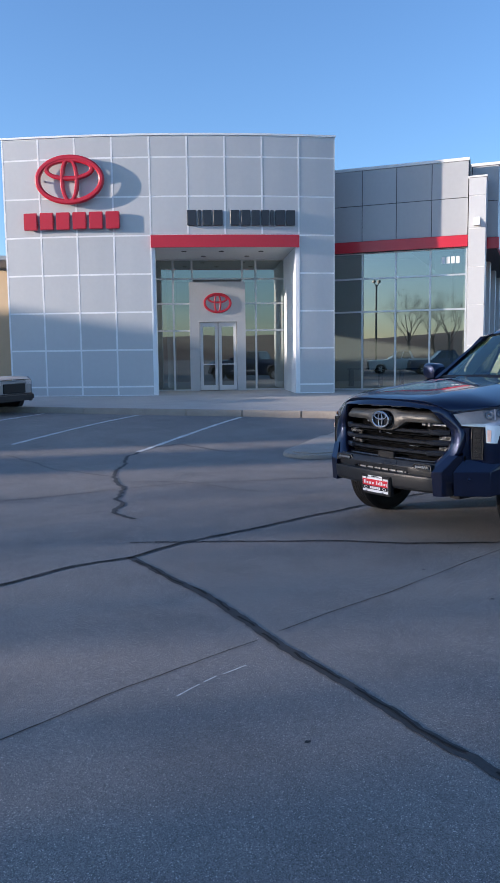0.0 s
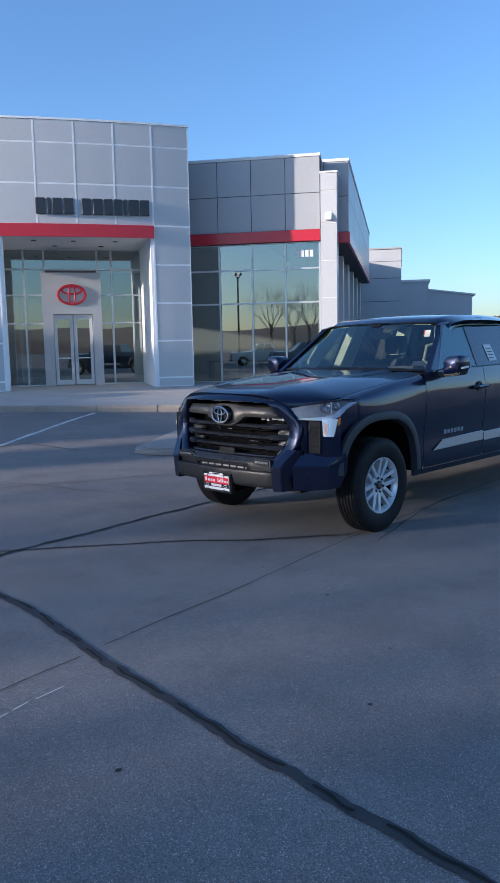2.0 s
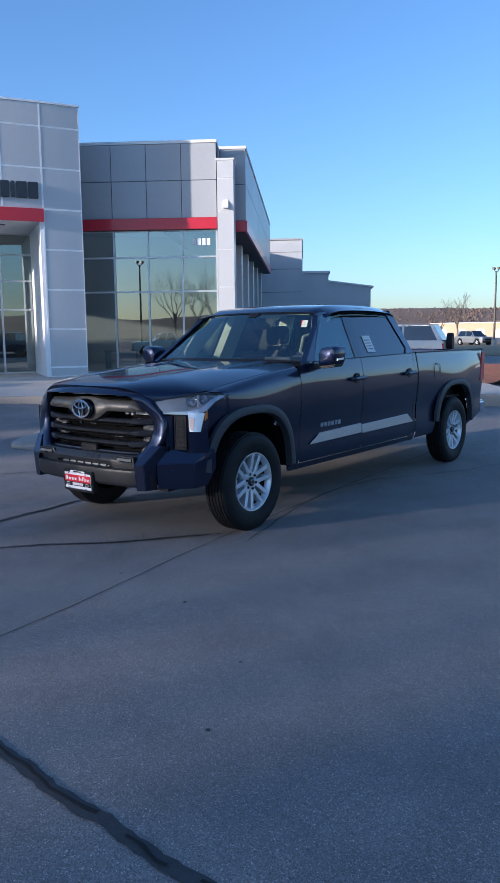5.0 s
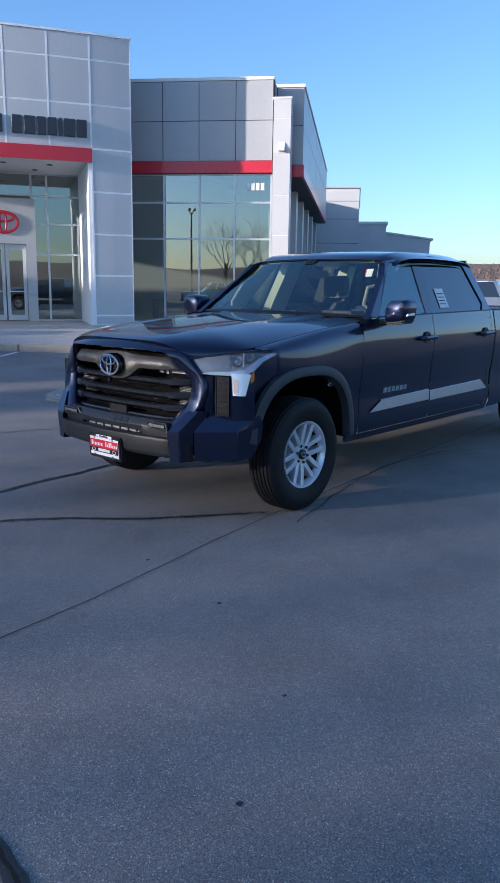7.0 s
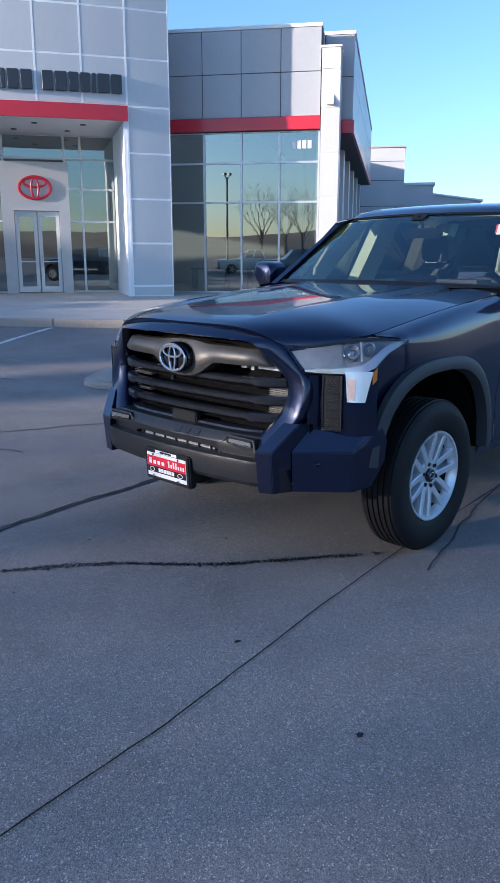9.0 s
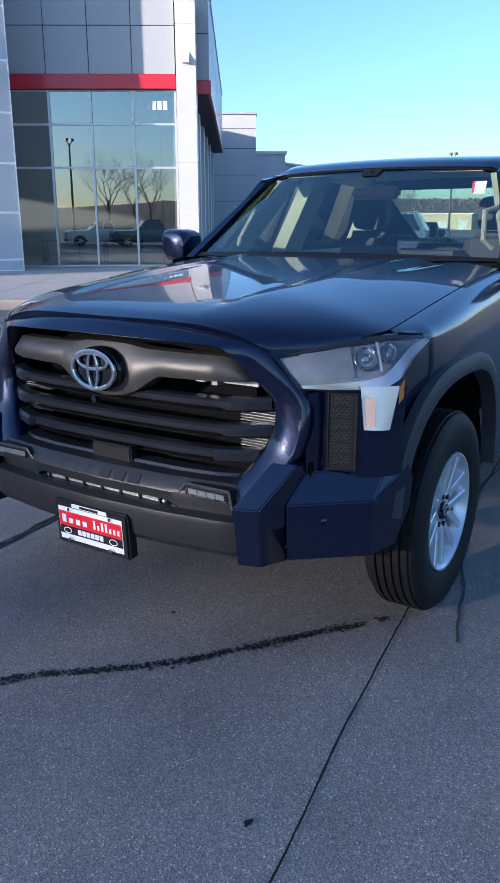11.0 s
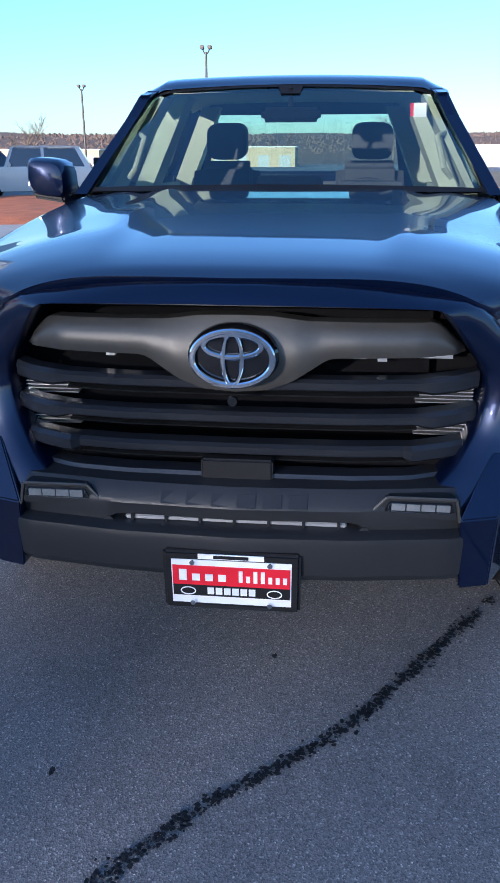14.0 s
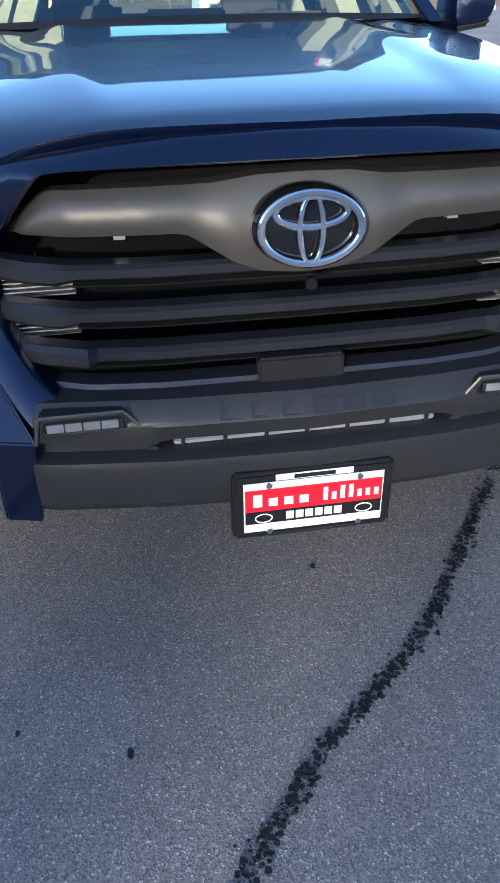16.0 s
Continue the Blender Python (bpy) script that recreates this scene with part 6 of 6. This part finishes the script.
    part("rear_seat", prism_bm([(3.45, -0.72, 0.75), (3.45, -0.72, 0.98), (3.80, -0.72, 1.0), (3.90, -0.70, 1.36), (3.98, -0.70, 1.36), (3.95, -0.72, 0.75)], (0, 1.42, 0), 0.03), "cabin", T)
    part("centre_console", box_bm(2.4, 3.4, -0.14, 0.14, 0.75, 1.08, 0.03), "cabin", T)
    rm = part("rear_view_mirror", box_bm(2.42, 2.45, -0.15, 0.15, 1.675, 1.745, 0.02), "gloss_black", T)
    bm = bmesh.new()
    tube(bm, [(2.42, 0, 1.75), (2.36, 0, 1.83)], 0.012, 8)
    part("stem", bm, "black", rm)
    for s in (-1, 1):
        part("sun_visor", prism_bm([(2.46, s * 0.12, 1.838), (2.46, s * 0.60, 1.826), (2.60, s * 0.60, 1.855), (2.60, s * 0.12, 1.868)], (0, 0, -0.015)), "headliner", T)
    tag = part("hang_tag", prism_bm([(2.34, -0.655, 1.69), (2.34, -0.595, 1.69), (2.37, -0.595, 1.755), (2.37, -0.655, 1.755)], (0.002, 0, 0)), "paper", T)
    part("tag_stripe", prism_bm([(2.355, -0.60, 1.695), (2.355, -0.58, 1.695), (2.372, -0.58, 1.755), (2.372, -0.60, 1.755)], (0.003, 0, 0)), "plate_red", tag)

    # dealer plate in its holder
    PLATE_UP = 0.026
    PH = part("plate_holder", prism_bm([(-0.012, -0.178, 0.360), (-0.012, 0.178, 0.360), (-0.022, 0.178, 0.535), (-0.022, -0.178, 0.535)], (0.05, 0, 0), 0.008), "black", T)
    PH.location = (0.02, 0, PLATE_UP)

    def plate_bar(y0, y1, z0, z1, mat, lift, name="bar"):
        xa, xb = lerp(-0.012, -0.022, (z0 - 0.36) / 0.175), lerp(-0.012, -0.022, (z1 - 0.36) / 0.175)
        part(name, prism_bm([(xa - lift, y0, z0), (xa - lift, y1, z0), (xb - lift, y1, z1), (xb - lift, y0, z1)], (0.002, 0, 0)), mat, PH)

    plate_bar(-0.155, 0.155, 0.382, 0.512, "plate_white", 0.003, "plate")
    plate_bar(-0.152, 0.152, 0.438, 0.495, "plate_red", 0.005, "plate_band")
    plate_bar(-0.152, 0.152, 0.405, 0.438, "black", 0.005, "plate_band")
    plate_bar(-0.10, 0.10, 0.366, 0.376, "plastic", 0.003)
    plate_bar(-0.085, 0.085, 0.515, 0.530, "plate_white", 0.003)
    plate_bar(-0.045, 0.045, 0.518, 0.527, "black", 0.005)
    for k in range(4):
        y = 0.135 - k * 0.034
        plate_bar(y - 0.020, y, 0.452, 0.484 if k == 0 else 0.472, "plate_white", 0.007)
    for k in range(7):
        y = -0.02 - k * 0.019
        plate_bar(y - 0.010, y, 0.452, 0.486 if k in (0, 2, 3) else 0.471, "plate_white", 0.007)
    for k in range(6):
        y = 0.062 - k * 0.0215
        plate_bar(y - 0.017, y, 0.412, 0.432, "plate_white", 0.007)
    for y in (0.112, -0.112):
        bm = bmesh.new()
        ellipse_ring(bm, (-0.023, y, 0.421), (0, -1, 0), (0, 0, 1), 0.020, 0.012, 0.003, 0.001)
        part("small_badge", bm, "plate_white", PH)
    for y in (-0.10, 0.10):
        for z in (0.388, 0.505):
            bm = bmesh.new()
            tube(bm, [(-0.020, y, z), (-0.028, y, z)], 0.007, 8)
            part("screw", bm, "chrome", PH)
    for ob in T.children:
        if ob.name.split(".")[0] in ("windscreen", "front_window", "rear_screen", "rear_window"):
            ob.visible_shadow = False
    return T


def three_disc(a, b, n=40):
    bm = bmesh.new()
    rows = [[(dx, math.cos(6.2832 * k / n) * a * r, math.sin(6.2832 * k / n) * b * r) for k in range(n)] for r, dx in ((1.06, 0.04), (1.06, 0.004), (1.0, -0.004), (0.6, -0.007), (0.05, -0.008))]
    loft(bm, rows, True)
    return bm


def mirror_shell(f):
    rows = []
    for x, k in ((1.945, 0.55), (1.955, 0.80), (1.985, 0.96), (2.05, 1.0), (2.12, 1.0)):
        cy, cz, hy, hz = 1.120, 1.418, 0.100 * k, 0.092 * k
        ring = []
        for i in range(20):
            a = 2 * math.pi * i / 20
            c, s = math.cos(a), math.sin(a)
            ring.append(f(x, cy + hy * math.copysign(abs(c) ** 0.55, c), cz + hz * math.copysign(abs(s) ** 0.6, s) + 0.02 * c))
        rows.append(ring)
    bm = bmesh.new()
    vs = loft(bm, rows, True)
    bm.faces.new(vs[0])
    bm.faces.new(vs[-1][::-1])
    return bm


pickup()


# ---- other vehicles ----
def plain_car(name, m, paint, label, category, length, width, height, hood_x, hood_h, ws_x, roof_x0, roof_x1, tail_x, belt, group="", wheel_r=0.37, spare=False, bed=None, front_wheel=0.175):
    """A parked vehicle further off: shaped body, glass, wheels with rims, lamps and bumpers; x runs to its tail."""
    T = empty(name, m, label, category, group)
    hw = width / 2
    wx = (length * front_wheel, length * 0.79)

    def body_z(x):
        return table(x, [(0, hood_h - 0.12), (0.12, hood_h - 0.03), (hood_x, hood_h), (ws_x, belt), (length - 0.1, belt), (length, belt - 0.08)])

    def low(x):
        for c in wx:
            d = abs(x - c) / (wheel_r * 1.25)
            if d < 1:
                return wheel_r + wheel_r * 1.25 * math.sqrt(1 - d * d)
        return 0.32

    for s in (-1, 1):
        rows = []
        for i in range(49):
            x = length * i / 48
            taper = 0.10 * max(0, 1 - x / 0.6) ** 2 + 0.06 * max(0, 1 - (length - x) / 0.5) ** 2
            lo, hi = low(x), body_z(x)
            rows.append([(x, s * (hw - taper - 0.05 * (2 * abs(lerp(lo, hi, j / 6) - 0.7)) ** 2 * 0.5), lerp(lo, hi, j / 6)) for j in range(7)])
        part("body_side", loft_bm(rows), paint, T, smooth=True, auto=50)
    rows = []
    for i in range(33):
        x = length * i / 32
        taper = 0.10 * max(0, 1 - x / 0.6) ** 2 + 0.06 * max(0, 1 - (length - x) / 0.5) ** 2
        z = body_z(x) if not (bed and bed[0] < x < bed[1]) else body_z(x) - 0.45
        e = hw - taper - 0.05 * (2 * abs(body_z(x) - 0.7)) ** 2 * 0.5
        rows.append([(x, lerp(-e, e, j / 8), z + (0.03 * (1 - (j / 4 - 1) ** 2) if x < ws_x else 0)) for j in range(9)])
    part("body_top", loft_bm(rows), paint, T, smooth=True, auto=40)
    part("nose", box_bm(0.0, 0.1, -hw + 0.12, hw - 0.12, 0.35, hood_h - 0.12, 0.03), paint, T)
    part("tail", box_bm(length - 0.1, length, -hw + 0.08, hw - 0.08, 0.4, belt - 0.08, 0.03), paint, T)
    part("grille", box_bm(-0.02, 0.05, -hw * 0.55, hw * 0.55, 0.55, hood_h - 0.2, 0.02), "black", T)
    part("front_bumper", box_bm(-0.08, 0.2, -hw + 0.1, hw - 0.1, 0.35, 0.55, 0.04), "plastic", T)
    part("rear_bumper", box_bm(length - 0.1, length + 0.08, -hw + 0.08, hw - 0.08, 0.40, 0.62, 0.04), "plastic", T)
    # greenhouse
    rb, rt = hw - 0.10, hw - 0.22
    part("roof", prism_bm([(roof_x0, -rt, height - 0.05), (roof_x0, rt, height - 0.05), (roof_x1, rt, height - 0.05), (roof_x1, -rt, height - 0.05)], (0, 0, 0.06), 0.025), paint, T)
    for s in (-1, 1):
        xs = [ws_x, roof_x0, lerp(roof_x0, roof_x1, 0.45), roof_x1, tail_x]
        mid = lerp(ws_x, tail_x, 0.45)
        for nm, pts in (("side_window", [(ws_x + 0.12, rb, belt), (mid - 0.05, rb, belt), (xs[2] - 0.05, rt, height - 0.08), (roof_x0 + 0.06, rt, height - 0.08)]), ("side_window", [(mid + 0.05, rb, belt), (tail_x - 0.22, rb, belt), (roof_x1 - 0.15, rt, height - 0.08), (xs[2] + 0.05, rt, height - 0.08)])):
            part(nm, prism_bm([(x, s * y, z) for x, y, z in pts], (0, -s * 0.01, 0)), "dark_glass", T)
        for pts in ([(ws_x, rb, belt), (ws_x + 0.12, rb, belt), (roof_x0 + 0.06, rt, height - 0.05), (roof_x0 - 0.04, rt, height - 0.05)], [(mid - 0.05, rb, belt), (mid + 0.05, rb, belt), (xs[2] + 0.05, rt, height - 0.05), (xs[2] - 0.05, rt, height - 0.05)], [(tail_x - 0.22, rb, belt), (tail_x, rb, belt), (roof_x1, rt, height - 0.05), (roof_x1 - 0.15, rt, height - 0.05)]):
            part("pillar", prism_bm([(x, s * y, z) for x, y, z in pts], (0, -s * 0.05, 0)), paint, T)
        part("head_lamp", box_bm(0.0, 0.16, *sorted((s * (hw - 0.38), s * (hw - 0.10))), hood_h - 0.26, hood_h - 0.12, 0.02), "silver", T)
        part("tail_lamp", box_bm(length - 0.12, length + 0.01, *sorted((s * (hw - 0.22), s * (hw - 0.055))), belt - 0.40, belt - 0.12, 0.02), "red_lens", T)
        part("door_mirror", box_bm(ws_x + 0.15, ws_x + 0.27, *sorted((s * (hw - 0.02), s * (hw + 0.18))), belt, belt + 0.15, 0.03), paint, T)
        for c in wx:
            w = empty_part("wheel", T, (c, s * (hw - 0.13), wheel_r))
            bm = bmesh.new()
            tube(bm, [(0, -0.12, 0), (0, -0.10, 0), (0, 0.10, 0), (0, 0.12, 0)], [wheel_r * 0.93, wheel_r, wheel_r, wheel_r * 0.93], 28)
            part("tyre", bm, "rubber", w, smooth=True, auto=35)
            for k in range(5):
                a = 2 * math.pi * k / 5
                e, t = Vector((math.cos(a), 0, math.sin(a))), Vector((-math.sin(a), 0, math.cos(a)))
                part("spoke", prism_bm([e * 0.03 - t * 0.04, e * 0.03 + t * 0.04, e * wheel_r * 0.64 + t * 0.05, e * wheel_r * 0.64 - t * 0.05], (0, s * 0.13, 0)), "silver", w)
    part("windscreen", prism_bm([(ws_x, -rb, belt), (ws_x, rb, belt), (roof_x0, rt, height - 0.05), (roof_x0, -rt, height - 0.05)], (0.01, 0, 0)), "dark_glass", T)
    part("rear_screen", prism_bm([(tail_x, -rb, belt), (tail_x, rb, belt), (roof_x1, rt, height - 0.05), (roof_x1, -rt, height - 0.05)], (-0.01, 0, 0)), "dark_glass", T)
    part("floor_pan", box_bm(0.3, length - 0.3, -hw + 0.25, hw - 0.25, 0.30, 0.40), "cavity", T)
    if spare:
        bm = bmesh.new()
        tube(bm, [(length + 0.02, 0.12, 1.08), (length + 0.05, 0.12, 1.08), (length + 0.24, 0.12, 1.08), (length + 0.27, 0.12, 1.08)], [0.36, 0.39, 0.39, 0.36], 28)
        part("spare_wheel", bm, "rubber", T, smooth=True, auto=35)
    return T


def placed(x, y, turn):
    return pose(x, y, ground_z(x, y), 0, 0, turn)


# turn 0 points the tail along +x
plain_car("off_road_vehicle", placed(31.5, 18.1, -75), "car_white", "white boxy off-road vehicle with a spare wheel behind", "car", 4.6, 1.9, 1.85, 1.35, 1.12, 1.50, 1.80, 4.15, 4.55, 1.16, spare=True)
plain_car("pickup", placed(6.92, 20.15, 130), "car_silver", "silver pickup parked at the kerb", "pickup truck", 5.4, 1.95, 1.85, 1.6, 1.02, 1.75, 2.35, 3.4, 3.7, 1.18, wheel_r=0.40, bed=(3.8, 5.3), front_wheel=0.125)
plain_car("estate_car", placed(86, 31.5, 62), "car_silver", "far silver estate car on the lot", "car", 4.7, 1.85, 1.65, 1.2, 0.98, 1.35, 2.0, 4.0, 4.5, 1.02, "far parked cars")
plain_car("estate_car", placed(87.2, 37.6, 62), "car_silver", "far silver hatchback beside another car", "car", 4.3, 1.8, 1.5, 1.1, 0.95, 1.2, 1.9, 3.6, 4.1, 0.98, "far parked cars")
plain_car("sport_utility_car", placed(39.2, 24.4, -55), "car_blue", "dark sport utility car beside the service building", "car", 4.8, 1.9, 1.78, 1.2, 1.08, 1.4, 1.95, 4.1, 4.65, 1.14)
plain_car("pickup", placed(-14.5, 7.0, 285), "car_white", "white pickup parked across the lot", "pickup truck", 5.6, 2.0, 1.9, 1.6, 1.15, 1.8, 2.4, 3.5, 3.8, 1.25, "cars across the lot", bed=(3.9, 5.5))
plain_car("pickup", placed(-9.5, 5.5, 285), "car_blue", "blue pickup parked across the lot", "pickup truck", 5.6, 2.0, 1.9, 1.6, 1.15, 1.8, 2.4, 3.5, 3.8, 1.25, "cars across the lot", bed=(3.9, 5.5))
plain_car("estate_car", placed(-14.0, 14.0, 285), "car_silver", "silver estate car parked across the lot", "car", 4.7, 1.85, 1.65, 1.2, 0.98, 1.35, 2.0, 4.0, 4.5, 1.02, "cars across the lot")
plain_car("estate_car", placed(-16.0, -3.0, 290), "car_white", "white estate car parked across the lot", "car", 4.7, 1.85, 1.65, 1.2, 0.98, 1.35, 2.0, 4.0, 4.5, 1.02, "cars across the lot")
